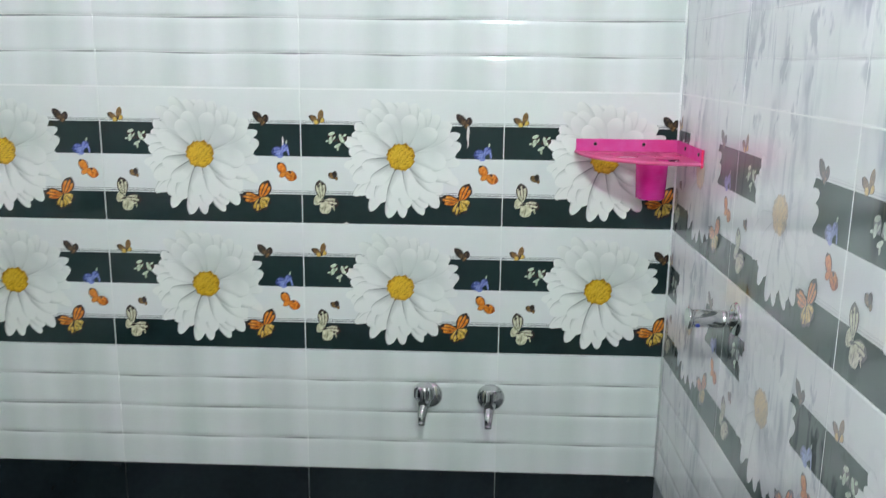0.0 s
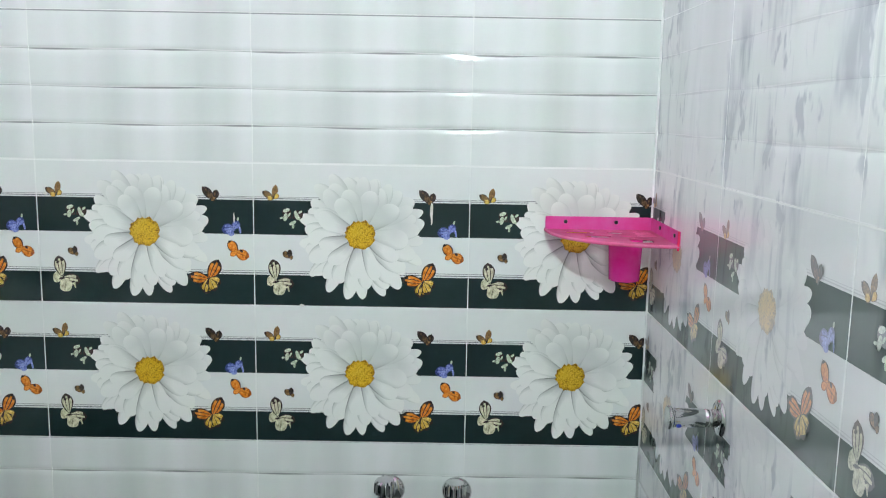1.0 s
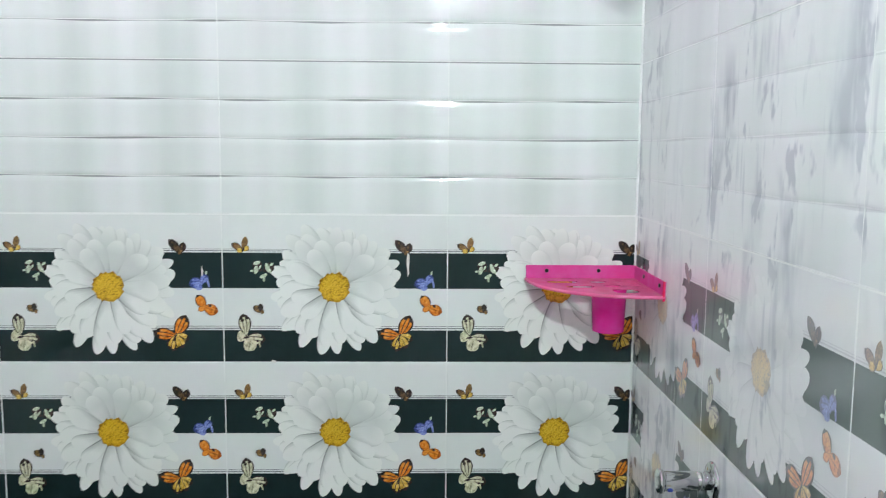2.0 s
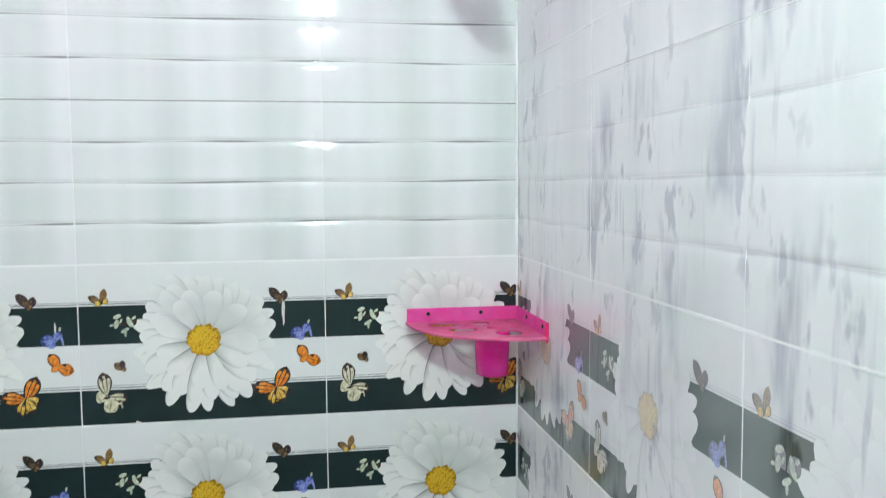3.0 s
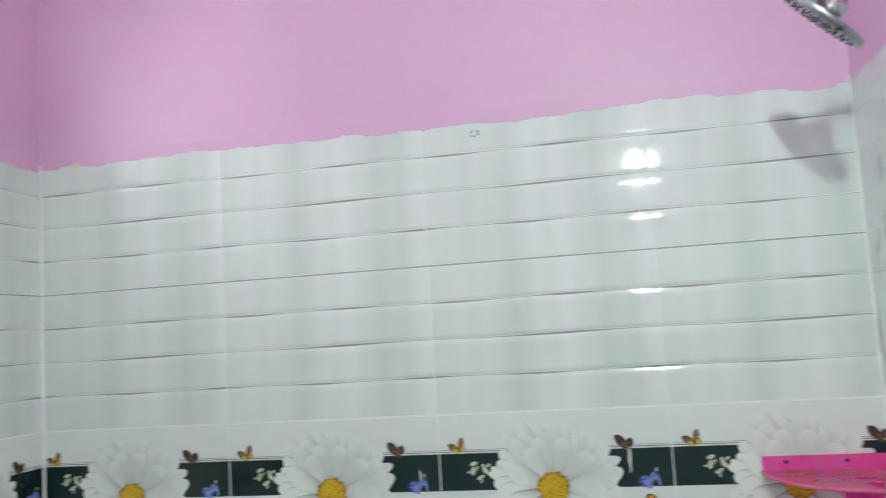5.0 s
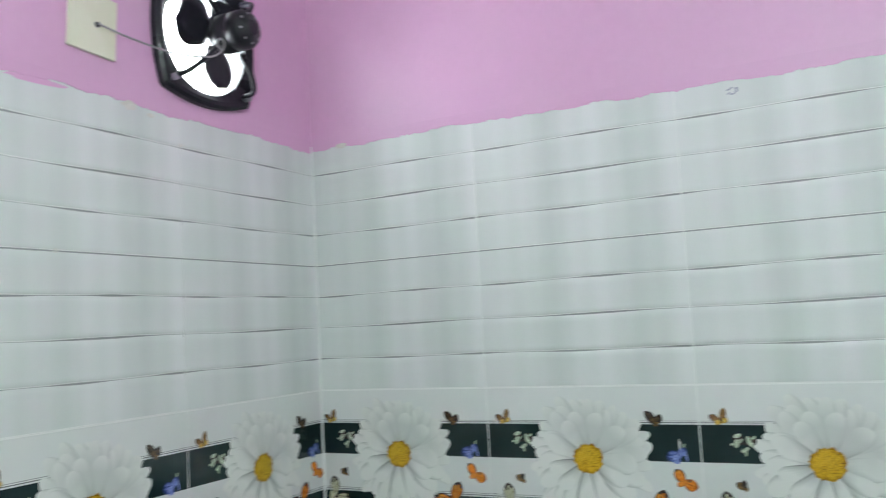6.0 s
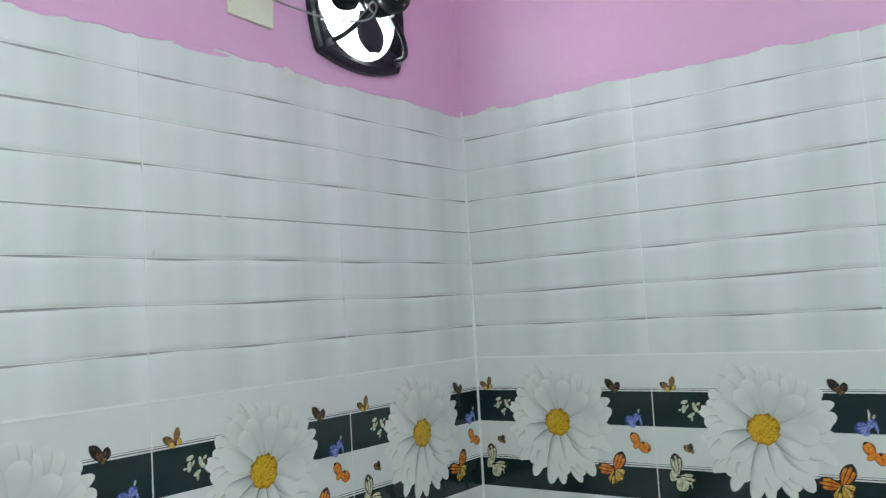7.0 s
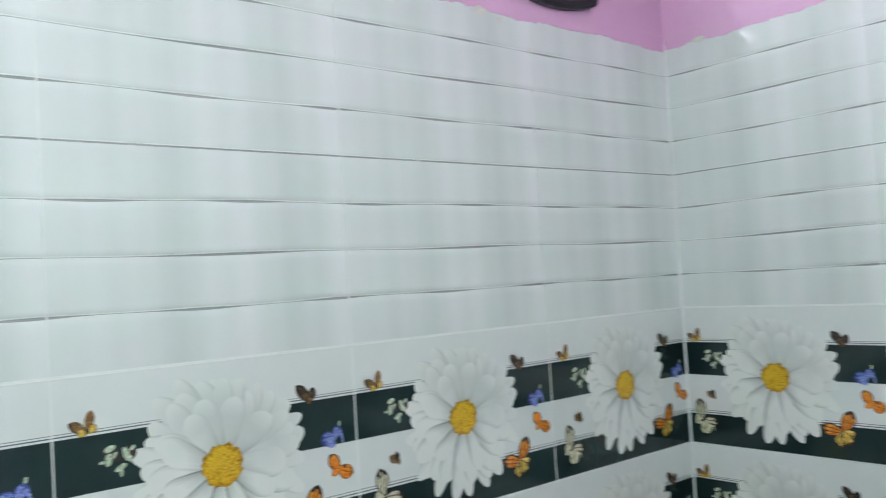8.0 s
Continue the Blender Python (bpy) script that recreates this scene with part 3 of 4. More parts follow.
HOLES = [(-0.155, -0.045, 0.030, 0.016), (-0.085, -0.045, 0.016, 0.014), (-0.130, -0.105, 0.026, 0.015), (-0.055, -0.155, 0.022, 0.024), (-0.068, -0.095, 0.016, 0.011)]
SLOTS = [(-0.030, -0.030 - 0.016 * i, 0.018, 0.0045) for i in range(5)]


def in_hole(x, y):
    for cx, cy, rx, ry in HOLES + SLOTS:
        if abs((x - cx) / rx) ** 3 + abs((y - cy) / ry) ** 3 < 1:
            return True
    return False


bm = bmesh.new()
step, grid = 0.003, {}
cells = int(SHR / step) + 1
def corner(i, j):
    if (i, j) not in grid:
        x, y = -i * step, -j * step
        d = ((-x) ** 2.3 + (-y) ** 2.3) ** (1 / 2.3)
        if d > SHR:
            x, y = x * SHR / d, y * SHR / d
        grid[i, j] = bm.verts.new((x, y, 0.0))
    return grid[i, j]
for i in range(cells):
    for j in range(cells):
        cx, cy = -(i + 0.5) * step, -(j + 0.5) * step
        if inside(cx, cy) and not in_hole(cx, cy):
            bm.faces.new((corner(i, j), corner(i, j + 1), corner(i + 1, j + 1), corner(i + 1, j)))
bmesh.ops.smooth_vert(bm, verts=[v for v in bm.verts if v.is_boundary and inside(v.co.x, v.co.y, 0.004)], factor=0.5, use_axis_x=True, use_axis_y=True)
bmesh.ops.smooth_vert(bm, verts=[v for v in bm.verts if v.is_boundary and inside(v.co.x, v.co.y, 0.004)], factor=0.5, use_axis_x=True, use_axis_y=True)
bmesh.ops.recalc_face_normals(bm, faces=bm.faces)
bmesh.ops.solidify(bm, geom=bm.faces, thickness=0.0025)
part("tray", bm, TRAY, shelf)
bm = bmesh.new()
tube(bm, [edge_point(i / 40) + Vector((0, 0, 0.001)) for i in range(41)], 0.0034, 8)
part("front_rim", bm, TRAY, shelf, smooth=True)
bm = bmesh.new()
box(bm, -SHR, 0, -0.0025, 0, -0.004, 0.029, 0.001)
part("back_plate", bm, PLASTIC, shelf)
bm = bmesh.new()
box(bm, -0.0025, 0, -SHR, -0.003, -0.004, 0.029, 0.001)
part("back_plate", bm, PLASTIC, shelf)
for x, y in ((-0.180, -0.0025), (-0.075, -0.0025), (-0.0025, -0.080), (-0.0025, -0.190)):
    d = Vector((0, -1, 0)) if y == -0.0025 else Vector((-1, 0, 0))
    bm = bmesh.new()
    p = Vector((x, y, 0.018))
    rod(bm, p, p + d * 0.0025, 0.0042, 0.0034, 12)
    part("screw", bm, BLACK, shelf, "black screw head")
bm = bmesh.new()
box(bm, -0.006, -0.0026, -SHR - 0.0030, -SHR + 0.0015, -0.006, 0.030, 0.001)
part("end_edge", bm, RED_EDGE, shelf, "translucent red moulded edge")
bm = bmesh.new()
lathe(bm, [(0.026, -0.086), (0.030, -0.084), (0.0335, -0.004), (0.0335, -0.0015), (0.0315, -0.0015), (0.0315, -0.004), (0.028, -0.080), (0.01, -0.081)], pose(-0.074, -0.098, 0), 32)
part("tumbler_cup", bm, DENSE, shelf)

# small pencil ring on the upper tiles
bm = bmesh.new()
for k in range(16):
    if k in (2, 3, 7, 8, 13):
        continue
    a0, a1 = 2 * math.pi * k / 16, 2 * math.pi * (k + 1) / 16
    thin = 0.0015 + 0.0012 * math.sin(k * 2.3)
    bm.faces.new([bm.verts.new((q * math.cos(a), -0.0006, q * 0.75 * math.sin(a) + 0.1 * q * math.cos(a))) for q, a in ((0.0085 - thin, a0), (0.0085 + thin, a0), (0.0085 + thin, a1), (0.0085 - thin, a1))])
under(part("pencil_ring", bm, PENCIL, None, at=on_wall("north", -0.277, 2.063, 0.002)), wall_north)

# ---- tiles ----
def relief_tile(width):
    """A white tile of four bulging bands; between them a shallow hollow with its shade coloured in as a grey line, both
    swelling and thinning, and a highlight coloured in above it.
    """
    bm = bmesh.new()
    nx = max(6, int(round(width / TW * 45)))
    w = width - JOINT
    offs = (-0.036, -0.024, -0.016, -0.0105, -0.0068, -0.0042, "lo", "hi", "top", 0.0062, 0.011, 0.022)
    spec = []
    for k in range(5):
        spec += [(k, o) for o in offs if (k > 0 or o in ("hi", "top") or (o != "lo" and o > 0)) and (k < 4 or o in ("lo", "hi") or (o != "top" and o < 0))]
    rows = []
    for k, o in spec:
        row = []
        for i in range(nx + 1):
            x = JOINT / 2 + w * i / nx
            u = 2 * math.pi * x / 0.225
            edge = k in (0, 4)
            swell = 0.5 + 0.5 * math.sin(u * (1.0 if k % 2 else 0.5) + 2.1 * k)
            thick = 0.0006 + 0.0027 * swell ** 1.8
            if edge:
                thick = 0.0022
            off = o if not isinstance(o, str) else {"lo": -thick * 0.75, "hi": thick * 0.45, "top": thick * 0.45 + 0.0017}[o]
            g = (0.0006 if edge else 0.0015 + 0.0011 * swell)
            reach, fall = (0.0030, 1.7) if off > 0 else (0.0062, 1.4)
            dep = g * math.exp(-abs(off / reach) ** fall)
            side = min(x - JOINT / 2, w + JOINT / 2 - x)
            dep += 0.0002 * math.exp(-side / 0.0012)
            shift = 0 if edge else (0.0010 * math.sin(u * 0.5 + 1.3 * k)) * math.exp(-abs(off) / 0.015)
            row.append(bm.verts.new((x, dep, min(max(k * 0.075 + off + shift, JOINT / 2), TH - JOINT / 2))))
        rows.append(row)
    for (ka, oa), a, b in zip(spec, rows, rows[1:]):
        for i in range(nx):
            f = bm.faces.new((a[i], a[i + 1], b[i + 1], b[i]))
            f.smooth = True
            # shade colour inside the hollow, highlight colour on the strip above it
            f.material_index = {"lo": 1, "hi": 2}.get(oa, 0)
    rim = rows[0][:] + [r[-1] for r in rows[1:]] + rows[-1][-2::-1] + [r[0] for r in rows[-2:0:-1]]
    rim = [bm.verts.new(v.co) for v in rim]
    back = [bm.verts.new((v.co.x, 0.0085, v.co.z)) for v in rim]
    for i in range(len(rim)):
        bm.faces.new((rim[(i + 1) % len(rim)], rim[i], back[i], back[(i + 1) % len(rim)]))
    return mesh_of("relief_tile", bm, [RELIEF, GROOVE_SHADE, EDGE_HIGHLIGHT])


BANDS = ((0, 0.066, 1), (0.066, 0.0688, 0), (0.0688, 0.0706, 2), (0.0706, 0.0735, 0), (0.0735, 0.0745, 2), (0.0745, 0.1515, 0),
         (0.1515, 0.2235, 1), (0.2235, 0.2262, 0), (0.2262, 0.2278, 2), (0.2278, 0.2300, 0), (0.2300, 0.2308, 2), (0.2308, TH, 0))


def banded_tile(width, bands=BANDS, mats=None):
    """A smooth glazed tile printed in bands, with softly rounded edges."""
    bm = bmesh.new()
    j, c = JOINT / 2, 0.0012
    xs = [(j, 0.0012), (j + c * 0.4, 0.0004), (j + c, 0), (width / 2, 0), (width - j - c, 0), (width - j - c * 0.4, 0.0004), (width - j, 0.0012)]
    zs = [(j, 0.0012), (j + c, 0)] + [(b[0], 0) for b in bands[1:]] + [(TH - j - c, 0), (TH - j, 0.0012)]
    rows = [[bm.verts.new((x, max(dx, dz), z)) for x, dx in xs] for z, dz in zs]
    for a, b in zip(rows, rows[1:]):
        mid = (a[0].co.z + b[0].co.z) / 2
        kind = next(k for lo, hi, k in bands if lo <= mid < hi + 1e-6)
        for i in range(len(xs) - 1):
            bm.faces.new((a[i], a[i + 1], b[i + 1], b[i])).material_index = kind
    rim = rows[0][:] + [r[-1] for r in rows[1:]] + rows[-1][-2::-1] + [r[0] for r in rows[-2:0:-1]]
    rim = [bm.verts.new(v.co) for v in rim]
    back = [bm.verts.new((v.co.x, 0.0085, v.co.z)) for v in rim]
    for i in range(len(rim)):
        bm.faces.new((rim[(i + 1) % len(rim)], rim[i], back[i], back[(i + 1) % len(rim)]))
    return mesh_of("decor_tile", bm, mats or [GLAZE, DARK, LINE])


def daisy():
    """The printed daisy, lying on the glaze: layers of petals and a yellow eye."""
    rng = random.Random(5)
    bm = bmesh.new()
    uvl = bm.loops.layers.uv.new("UVMap")
    lift = 0.0003
    for count, length, width, turn in ((26, 0.135, 0.031, 0.1), (19, 0.119, 0.034, 0.30), (11, 0.098, 0.036, 0.05)):
        for i in range(count):
            a = 2 * math.pi * (i + rng.uniform(-0.42, 0.42)) / count + turn
            ln, wd = length * rng.uniform(0.88, 1.05), width * rng.uniform(0.8, 1.2)
            bend = rng.uniform(-0.10, 0.10)
            lift += 0.000014
            left, right = [], []
            steps = 12
            for k in range(steps + 1):
                t = math.sin(0.5 * math.pi * k / steps)
                r = 0.02 + (ln - 0.02) * t
                tip = 1.0 if t < 0.62 else max(0.0, 1 - ((t - 0.62) / 0.38) ** 2.6) ** 0.52 * 0.985 + 0.015
                half = 0.5 * wd * (0.36 + 0.70 * math.sin(math.pi * (0.06 + 0.56 * t))) * tip
                d = a + bend * t * t
                c, s = math.cos(d), math.sin(d)
                left.append((bm.verts.new((r * c - half * s, -lift, r * s + half * c)), t, 0.0))
                right.append((bm.verts.new((r * c + half * s, -lift, r * s - half * c)), t, 1.0))
            for k in range(steps):
                quad = (right[k], right[k + 1], left[k + 1], left[k])
                f = bm.faces.new([q[0] for q in quad])
                for loop, q in zip(f.loops, quad):
                    loop[uvl].uv = (q[1], q[2])
    lift += 0.0002
    for base, off in ((0.031, 0), (0.026, 0.00015)):
        pts = [bm.verts.new(((base + rng.uniform(-0.0034, 0.0030)) * math.cos(2 * math.pi * i / 40), -lift - off, (base + rng.uniform(-0.0034, 0.0030)) * math.sin(2 * math.pi * i / 40))) for i in range(40)]
        f = bm.faces.new(list(reversed(pts)))
        f.material_index = 1
    bmesh.ops.recalc_face_normals(bm, faces=bm.faces)
    for f in bm.faces:
        if f.normal.y > 0:
            f.normal_flip()
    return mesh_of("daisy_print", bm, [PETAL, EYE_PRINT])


def butterfly(wings, spots=(), body=None):
    """A printed butterfly seen aslant. wings: root, tip, width, fill, edge, veins; spots: centre, half axes, turn, material."""
    bm = bmesh.new()
    mats, level = [], [0.0011]

    def slot(m):
        if m not in mats:
            mats.append(m)
        return mats.index(m)

    def leaf(pts, mat):
        level[0] += 0.00005
        bm.faces.new([bm.verts.new((p[0], -level[0], p[1])) for p in pts]).material_index = slot(mat)

    def profile(u):
        return max(0.0, math.sin(math.pi * u ** 1.35)) ** 0.72

    for rx, rz, tx, tz, width, fill, rim, veins in wings:
        dx, dz = tx - rx, tz - rz
        ln = math.hypot(dx, dz)
        ux, uz = dx / ln, dz / ln

        def at(u, v):
            return (rx + ux * ln * u - uz * width / 2 * v, rz + uz * ln * u + ux * width / 2 * v)
        us = [i / 9 for i in range(10)]
        leaf([at(u, profile(u) + 0.06 * math.sin(7 * u)) for u in us] + [at(u, -profile(u)) for u in us[8:0:-1]], rim)
        for k in range(veins):
            lo, hi = -0.84 + 1.68 * k / veins + 0.07, -0.84 + 1.68 * (k + 1) / veins - 0.07
            far = 0.86 - 0.10 * abs(lo + hi)
            cu = [0.07 + (far - 0.07) * i / 6 for i in range(7)]
            leaf([at(u, hi * profile(u)) for u in cu] + [at(u, lo * profile(u)) for u in reversed(cu)], fill)
    for cx, cz, ra, rb, turn, mat in spots:
        c, sn = math.cos(radians(turn)), math.sin(radians(turn))
        ring = [(ra * math.cos(a), rb * math.sin(a)) for a in [2 * math.pi * i / 10 for i in range(10)]]
        leaf([(cx + p * c - q * sn, cz + p * sn + q * c) for p, q in ring], mat)
    if body:
        (x0, z0), (x1, z1), w, mat = body
        ln = math.hypot(x1 - x0, z1 - z0)
        px, pz = -(z1 - z0) / ln * w, (x1 - x0) / ln * w
        leaf([(x0, z0), (x0 * 0.7 + x1 * 0.3 + px, z0 * 0.7 + z1 * 0.3 + pz), (x1, z1), (x0 * 0.7 + x1 * 0.3 - px, z0 * 0.7 + z1 * 0.3 - pz)], mat)
    bmesh.ops.recalc_face_normals(bm, faces=bm.faces)
    for f in bm.faces:
        if f.normal.y > 0:
            f.normal_flip()
    return mesh_of("butterfly_print", bm, mats)


DAISY = daisy()
FLIES = [  # across and up on the tile, mesh
    (0.039, 0.240, butterfly(  # tawny, wings up in a V
        [(0.005, -0.013, -0.020, 0.002, 0.014, W_BROWN, W_BLACK, 1), (0.003, -0.013, 0.009, 0.016, 0.013, W_BROWN, W_BROWN, 2),
         (0.004, -0.013, -0.010, -0.011, 0.011, W_YELLOW, W_BROWN, 1), (0.004, -0.014, 0.014, -0.003, 0.011, W_YELLOW, W_BROWN, 1)],
        (), ((0.001, -0.016), (0.008, -0.001), 0.002, W_BLACK))),
    (0.079, 0.190, butterfly(  # pale marks of a black butterfly
        [(0.0, -0.004, -0.016, 0.016, 0.020, W_BLACK, W_BLACK, 1), (0.002, -0.004, 0.024, 0.010, 0.020, W_BLACK, W_BLACK, 1)],
        [(-0.010, 0.013, 0.0075, 0.0040, 20, W_MINT), (-0.012, -0.001, 0.0046, 0.0090, -12, W_MINT), (-0.020, -0.003, 0.0040, 0.0022, 10, W_MINT), (-0.004, 0.004, 0.0020, 0.0050, -30, W_MINT),
         (0.011, 0.003, 0.0042, 0.0105, 18, W_MINT), (0.003, -0.013, 0.0085, 0.0036, 28, W_MINT), (0.019, 0.010, 0.0046, 0.0026, 40, W_MINT), (0.004, -0.020, 0.0028, 0.0050, 0, W_MINT), (0.017, -0.004, 0.0020, 0.0046, 10, W_MINT)])),
    (0.071, 0.109, butterfly(
        [(0.005, -0.007, -0.010, 0.007, 0.014, W_BROWN, W_BLACK, 1), (0.004, -0.007, 0.004, 0.012, 0.011, W_BLACK, W_BLACK, 1), (0.003, -0.004, 0.011, -0.006, 0.010, W_BROWN, W_BLACK, 1)])),
    (0.046, 0.060, butterfly(  # cream with dark veins
        [(-0.002, -0.008, 0.038, -0.014, 0.027, W_CREAM, W_BLACK, 3), (-0.003, -0.008, 0.014, -0.036, 0.028, W_CREAM, W_CREAM, 2),
         (0.002, -0.010, -0.018, 0.000, 0.030, W_CREAM, W_CREAM, 2), (0.000, -0.006, -0.006, 0.040, 0.027, W_CREAM, W_BLACK, 3)],
        [(-0.008, 0.026, 0.004, 0.0022, 30, W_BLACK), (0.001, 0.030, 0.003, 0.002, 0, W_BLACK), (0.022, -0.016, 0.003, 0.002, 40, W_BLACK), (0.026, -0.024, 0.0016, 0.0058, 15, W_CREAM)],
        ((-0.008, -0.010), (0.012, -0.006), 0.0026, W_BLACK))),
    (0.363, 0.235, butterfly(  # dark wings folded
        [(0.006, -0.014, 0.012, 0.009, 0.015, W_BLACK, W_BLACK, 1), (0.008, -0.015, -0.018, 0.015, 0.018, W_BLACK, W_BLACK, 1)],
        [(-0.002, -0.003, 0.0100, 0.0048, -45, W_UMBER), (0.005, -0.011, 0.0055, 0.0036, 30, W_BROWN), (-0.010, 0.008, 0.0030, 0.0016, -45, W_UMBER), (0.008, 0.000, 0.0018, 0.0046, -12, W_UMBER)],
        ((0.005, -0.018), (0.012, -0.004), 0.0018, W_BLACK))),
    (0.405, 0.166, butterfly(  # blue
        [(0.010, -0.002, -0.022, -0.006, 0.024, W_BLUE, W_NAVY, 3), (0.002, -0.006, 0.014, 0.013, 0.018, W_BLUE, W_NAVY, 2), (0.002, -0.004, -0.006, -0.018, 0.016, W_BLUE, W_BLUE, 1)],
        [(0.017, -0.006, 0.0024, 0.0075, 8, W_BLUE), (0.013, 0.017, 0.0022, 0.0040, -12, W_MINT)])),
    (0.412, 0.116, butterfly(  # orange, dark tips
        [(0.004, -0.008, -0.014, 0.022, 0.022, W_ORANGE, W_BLACK, 1), (-0.004, -0.002, 0.028, -0.013, 0.024, W_ORANGE, W_RUST, 2), (0.004, -0.002, -0.012, -0.010, 0.012, W_ORANGE, W_RUST, 1)],
        [(0.012, 0.000, 0.0040, 0.0026, -40, W_BLACK), (-0.007, 0.009, 0.0050, 0.0030, -58, W_ORANGE)])),
    (0.354, 0.057, butterfly(  # orange and yellow, black rims
        [(0.006, -0.004, -0.044, 0.004, 0.027, W_ORANGE, W_BLACK, 3), (0.000, -0.006, 0.022, 0.040, 0.029, W_ORANGE, W_BLACK, 3),
         (0.000, 0.000, 0.026, -0.012, 0.024, W_YELLOW, W_BLACK, 2), (0.000, 0.000, -0.007, -0.034, 0.028, W_YELLOW, W_BLACK, 3), (0.002, 0.000, 0.014, -0.028, 0.022, W_YELLOW, W_BLACK, 2)],
        (), ((-0.004, -0.016), (0.003, 0.006), 0.0026, W_BLACK))),
]
MESHES = {}
STAINED = {}


def stained(mesh):
    """A copy of a tile or print mesh in grout-stained glaze."""
    if mesh.name not in STAINED:
        me = mesh.copy()
        for i, m in enumerate(mesh.materials):
            if m.name not in STAINED:
                STAINED[m.name] = hazed(m)
            me.materials[i] = STAINED[m.name]
        if mesh.name.startswith("relief"):  # hollows half filled with grout
            for v in me.vertices:
                if v.co.y < 0.008:
                    v.co.y *= 0.45
        STAINED[mesh.name] = me
    return STAINED[mesh.name]


def tile_mesh(kind, width):
    key = (kind, round(width, 3))
    if key not in MESHES:
        if kind == "relief":
            MESHES[key] = relief_tile(width)
        elif kind == "decor":
            MESHES[key] = banded_tile(width)
        else:
            MESHES[key] = banded_tile(width, ((0, TH, 0),), [BASE_TILE])
    return MESHES[key]


def lay(side, wall, start, end, seams):
    """Tile one wall from the floor up. seams: left edges along the wall's own right-hand direction, as world places."""
    sign = -1 if side in ("east", "south") else 1
    glazed = stained if side == "east" else (lambda me: me)
    for left in seams:
        lo, width = left, TW
        # trim to the wall's ends
        a, b = sorted((left, left + sign * TW))
        a2, b2 = max(a, start), min(b, end)
        if b2 - a2 < 0.03:
            continue
        cut_left = (a2 - a) if sign > 0 else (b - b2)
        width = b2 - a2
        lo = a2 if sign > 0 else b2
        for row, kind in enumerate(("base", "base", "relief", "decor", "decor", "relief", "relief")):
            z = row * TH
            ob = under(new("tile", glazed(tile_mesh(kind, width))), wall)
            wob = random.uniform(-0.0003, 0.0003)
            ob.matrix_basis = on_wall(side, lo, z, 0.0006 + wob)
            if kind == "decor":
                if 0.10 < 0.225 - cut_left + 0.06 and 0.225 - cut_left < width + 0.05:
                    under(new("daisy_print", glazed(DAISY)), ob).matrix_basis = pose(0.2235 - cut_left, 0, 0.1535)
                for fx, fz, me in FLIES:
                    if 0.0 < fx - cut_left < width:
                        under(new("butterfly_print", glazed(me)), ob).matrix_basis = pose(fx - cut_left, 0, fz)


lay("north", wall_north, WEST, EAST, [0.06 - 0.45 * k for k in range(4)])
lay("east", wall_east, DOOR1, NORTH, [1.937 - 0.45 * k for k in range(3)])
lay("west", wall_west, SOUTH, NORTH, [1.475 - 0.45 * k for k in range(5)])

# flush white grout in the joints and corners
def grout_lines(side, wall, a, b, seams):
    bm = bmesh.new()
    sign = -1 if side in ("east", "south") else 1
    start = b if sign < 0 else a
    for x in seams:
        u = (x - start) * sign
        if 0.005 < u < b - a - 0.005:
            box(bm, u - JOINT * 0.80, u + JOINT * 0.80, 0.0003 if side == "east" else -0.0002, 0.006, 2 * TH, TOP - 0.004)
    for k in (3, 4):
        box(bm, 0, b - a, 0.0005, 0.006, k * TH - JOINT * 0.6, k * TH + JOINT * 0.6)
    # proud strip whose white colour stands for the edge highlight at this joint
    box(bm, 0, b - a, -0.0003, 0.006, 5 * TH - 0.0014, 5 * TH + 0.0012, 0, 2)
    # this joint takes the same painted shade grey as the hollows
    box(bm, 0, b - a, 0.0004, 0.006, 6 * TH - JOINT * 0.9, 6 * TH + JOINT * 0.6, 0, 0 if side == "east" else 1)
    for u in (0, b - a):
        rod(bm, (u, 0.0002, 2 * TH), (u, 0.0002, TOP - 0.003), 0.0040, 0.0040, 10)
    under(part("grout", bm, [GROUT, GROOVE_SHADE, EDGE_HIGHLIGHT], None, at=on_wall(side, start, 0, 0.0006)), wall)


grout_lines("north", wall_north, WEST, EAST, [0.06 - 0.45 * k for k in range(4)])
grout_lines("east", wall_east, DOOR1, NORTH, [1.937 - 0.45 * k for k in range(3)])
grout_lines("west", wall_west, SOUTH, NORTH, [1.475 - 0.45 * k for k in range(5)])

# floor tiles
fm = bmesh.new()
box(fm, 0.001, 0.299, 0.001, 0.299, -0.006, 0.0, 0.0012)
fmesh = mesh_of("floor_tile", fm, FLOOR)
for i in range(6):
    for j in range(8):
        ob = under(new("tile", fmesh), floor)
        ob.location = (WEST + 0.3 * i - 0.04, SOUTH + 0.3 * j - 0.01, 0)

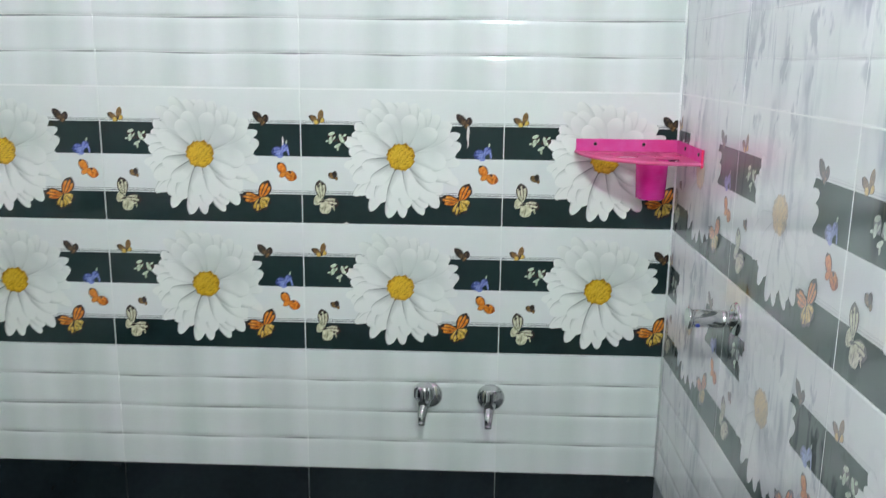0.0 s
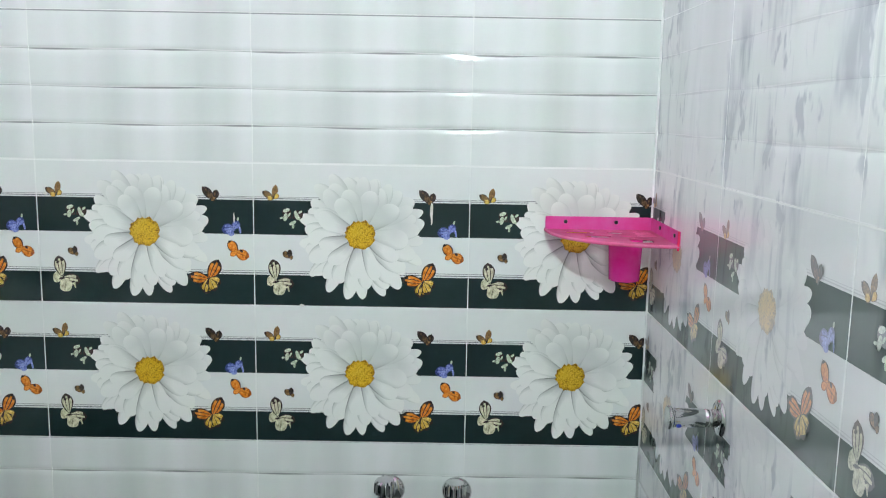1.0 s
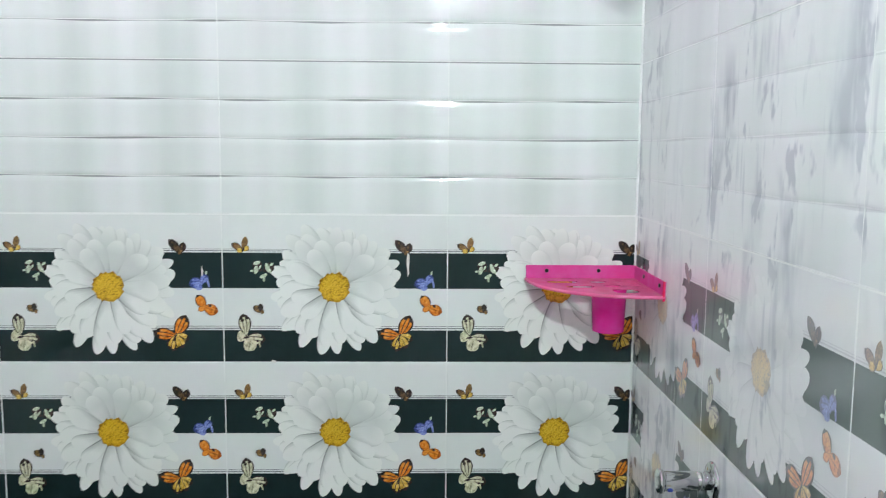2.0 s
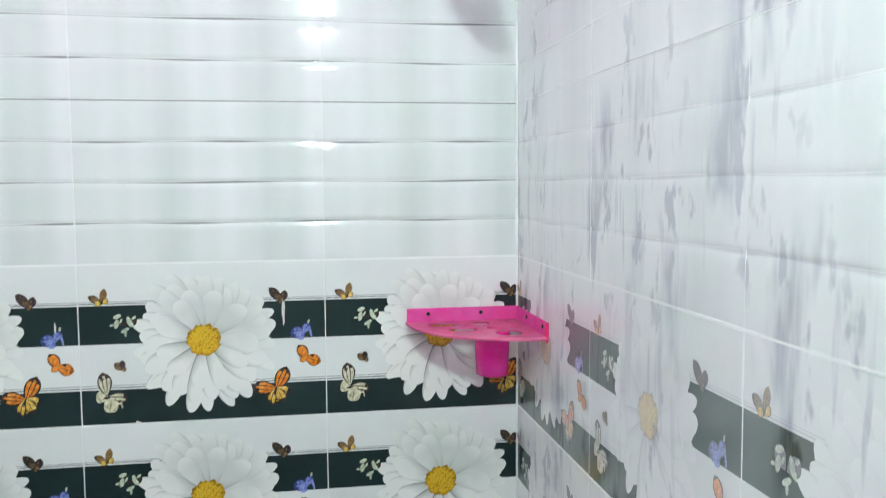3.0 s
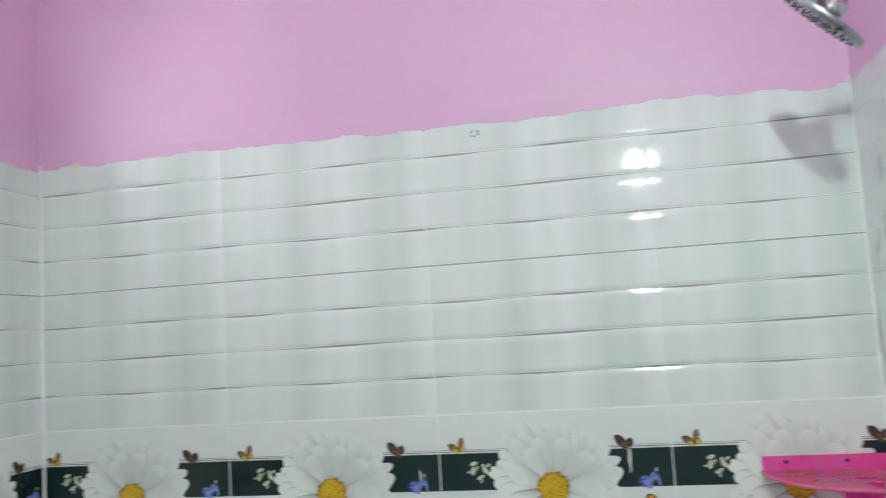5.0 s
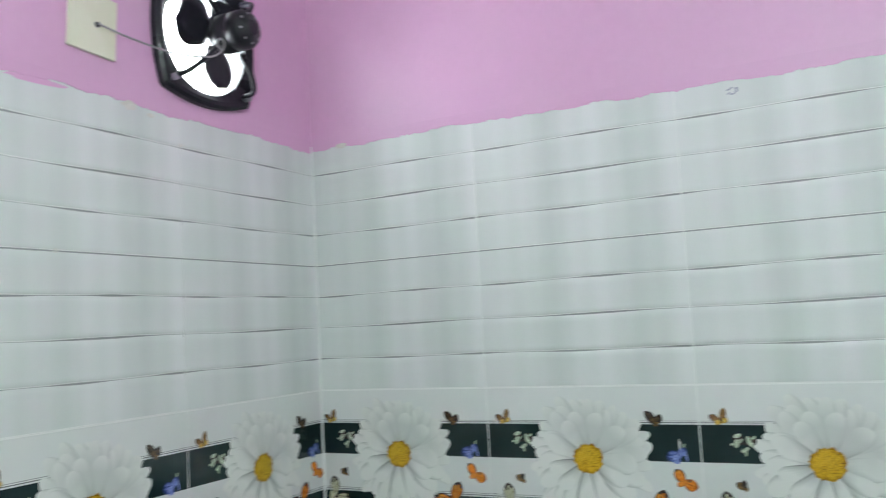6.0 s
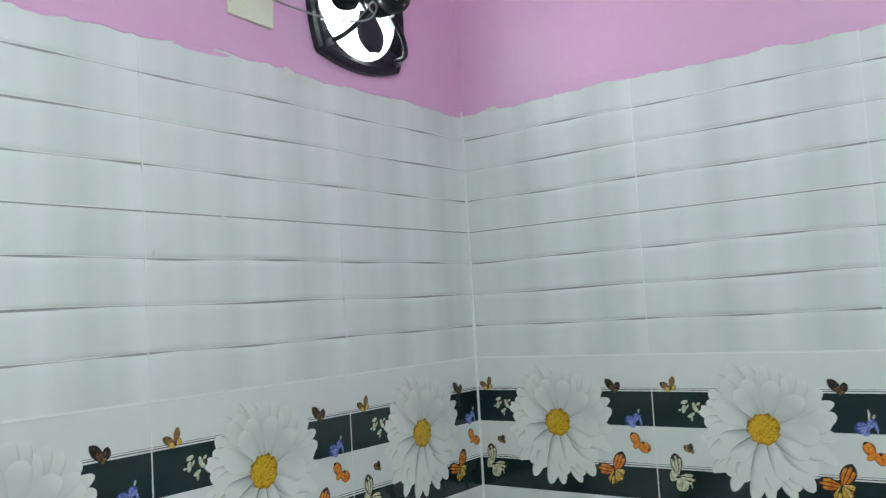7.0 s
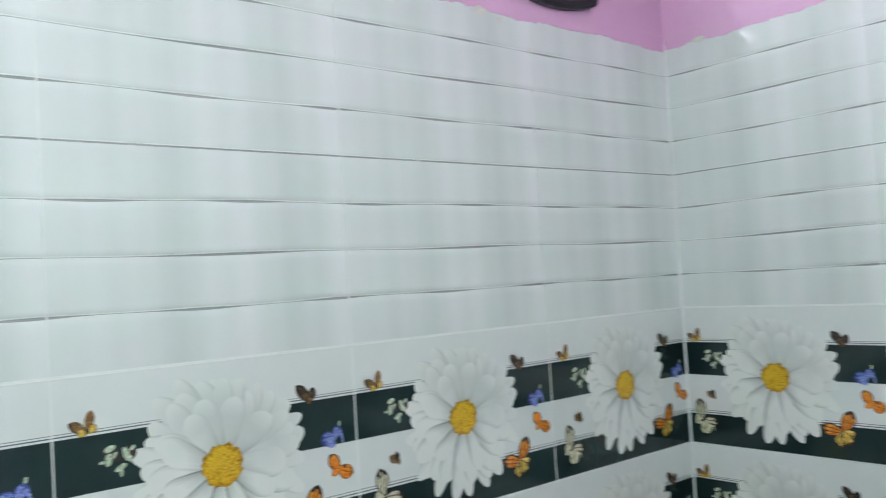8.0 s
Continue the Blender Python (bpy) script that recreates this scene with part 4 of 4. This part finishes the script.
# uneven lower edge of the paint, lapping over the top tiles
def paint_edge(side, wall, a, b, seed):
    bm = bmesh.new()
    n = int((b - a) / 0.003)
    prev = None
    for i in range(n + 1):
        u = (b - a) * i / n
        low = 0.010 + (0.004 if side == "east" else 0.012) * noise.noise((u * 4, seed, 0)) + 0.006 * noise.noise((u * 17, seed, 5)) + 0.003 * noise.noise((u * 55, seed, 9)) + 0.0025 * noise.noise((u * 140, seed, 2))
        low = TOP - 0.004 - max(0.0, low)
        cur = (bm.verts.new((u, 0.0, TOP + 0.012)), bm.verts.new((u, 0.0, low)), bm.verts.new((u, 0.0014, low - 0.0006)), bm.verts.new((u, 0.0014, TOP + 0.012)))
        if prev:
            for k in range(3):
                bm.faces.new((prev[k], prev[k + 1], cur[k + 1], cur[k]))
        prev = cur
    bmesh.ops.recalc_face_normals(bm, faces=bm.faces)
    start = b if side == "east" else a
    ob = part("paint_edge", bm, PINK, None, at=on_wall(side, start, 0, 0.0016))
    under(ob, wall)


paint_edge("north", wall_north, WEST, EAST, 3.1)
paint_edge("east", wall_east, DOOR1, NORTH, 7.7)
paint_edge("west", wall_west, SOUTH, NORTH, 11.3)

# cement splashes on the tiles
def splash(side, wall, along, z, w, h, seed):
    rng = random.Random(seed)
    bm = bmesh.new()
    ring = []
    for i in range(14):
        a = 2 * math.pi * i / 14
        k = rng.uniform(0.65, 1.1)
        ring.append(bm.verts.new((w * k * math.cos(a), -0.0022, h * k * math.sin(a))))
    mid = bm.verts.new((0, -0.0034, 0))
    for i in range(14):
        bm.faces.new((ring[i], ring[(i + 1) % 14], mid))
    bmesh.ops.recalc_face_normals(bm, faces=bm.faces)
    under(part("cement_splash", bm, CEMENT, None, at=on_wall(side, along, z, 0.0), smooth=True), wall)


for args in (("north", wall_north, -0.019, 1.402, 0.0035, 0.027, 1), ("north", wall_north, -0.43, 1.385, 0.002, 0.012, 2),
             ("west", wall_west, 1.345, 2.085, 0.022, 0.010, 3), ("west", wall_west, 1.40, 2.075, 0.010, 0.006, 4),
             ("west", wall_west, 1.475, 2.028, 0.006, 0.004, 5), ("north", wall_north, -1.19, 2.088, 0.016, 0.008, 6),
             ("west", wall_west, 1.18, 1.80, 0.004, 0.006, 7), ("west", wall_west, 1.04, 1.73, 0.003, 0.008, 8),
             ("north", wall_north, -0.82, 1.43, 0.004, 0.004, 9), ("north", wall_north, -0.29, 1.202, 0.006, 0.003, 10)):
    splash(*args)


# thin smears of pink paint dragged over the top tiles
def paint_smear(side, wall, along, z, w, h, seed):
    rng = random.Random(seed)
    bm = bmesh.new()
    n = 26
    ring = []
    for i in range(n):
        a = 2 * math.pi * i / n
        k = 0.8 + 0.25 * noise.noise((math.cos(a) * 2, math.sin(a) * 2, seed)) + rng.uniform(-0.05, 0.05)
        ring.append(bm.verts.new((w * k * math.cos(a) + 0.25 * h * math.sin(a), -0.0012, h * k * math.sin(a))))
    bm.faces.new(ring)
    bmesh.ops.recalc_face_normals(bm, faces=bm.faces)
    under(part("paint_smear", bm, PINK, None, at=on_wall(side, along, z, 0.0)), wall)


for args in (("north", wall_north, 0.375, 2.083, 0.055, 0.010, 21), ("north", wall_north, -0.22, 2.086, 0.06, 0.008, 22),
             ("north", wall_north, -0.60, 2.088, 0.05, 0.007, 23), ("west", wall_west, 1.15, 2.087, 0.07, 0.008, 24),
             ("west", wall_west, 0.86, 2.085, 0.05, 0.009, 25)):
    paint_smear(*args)
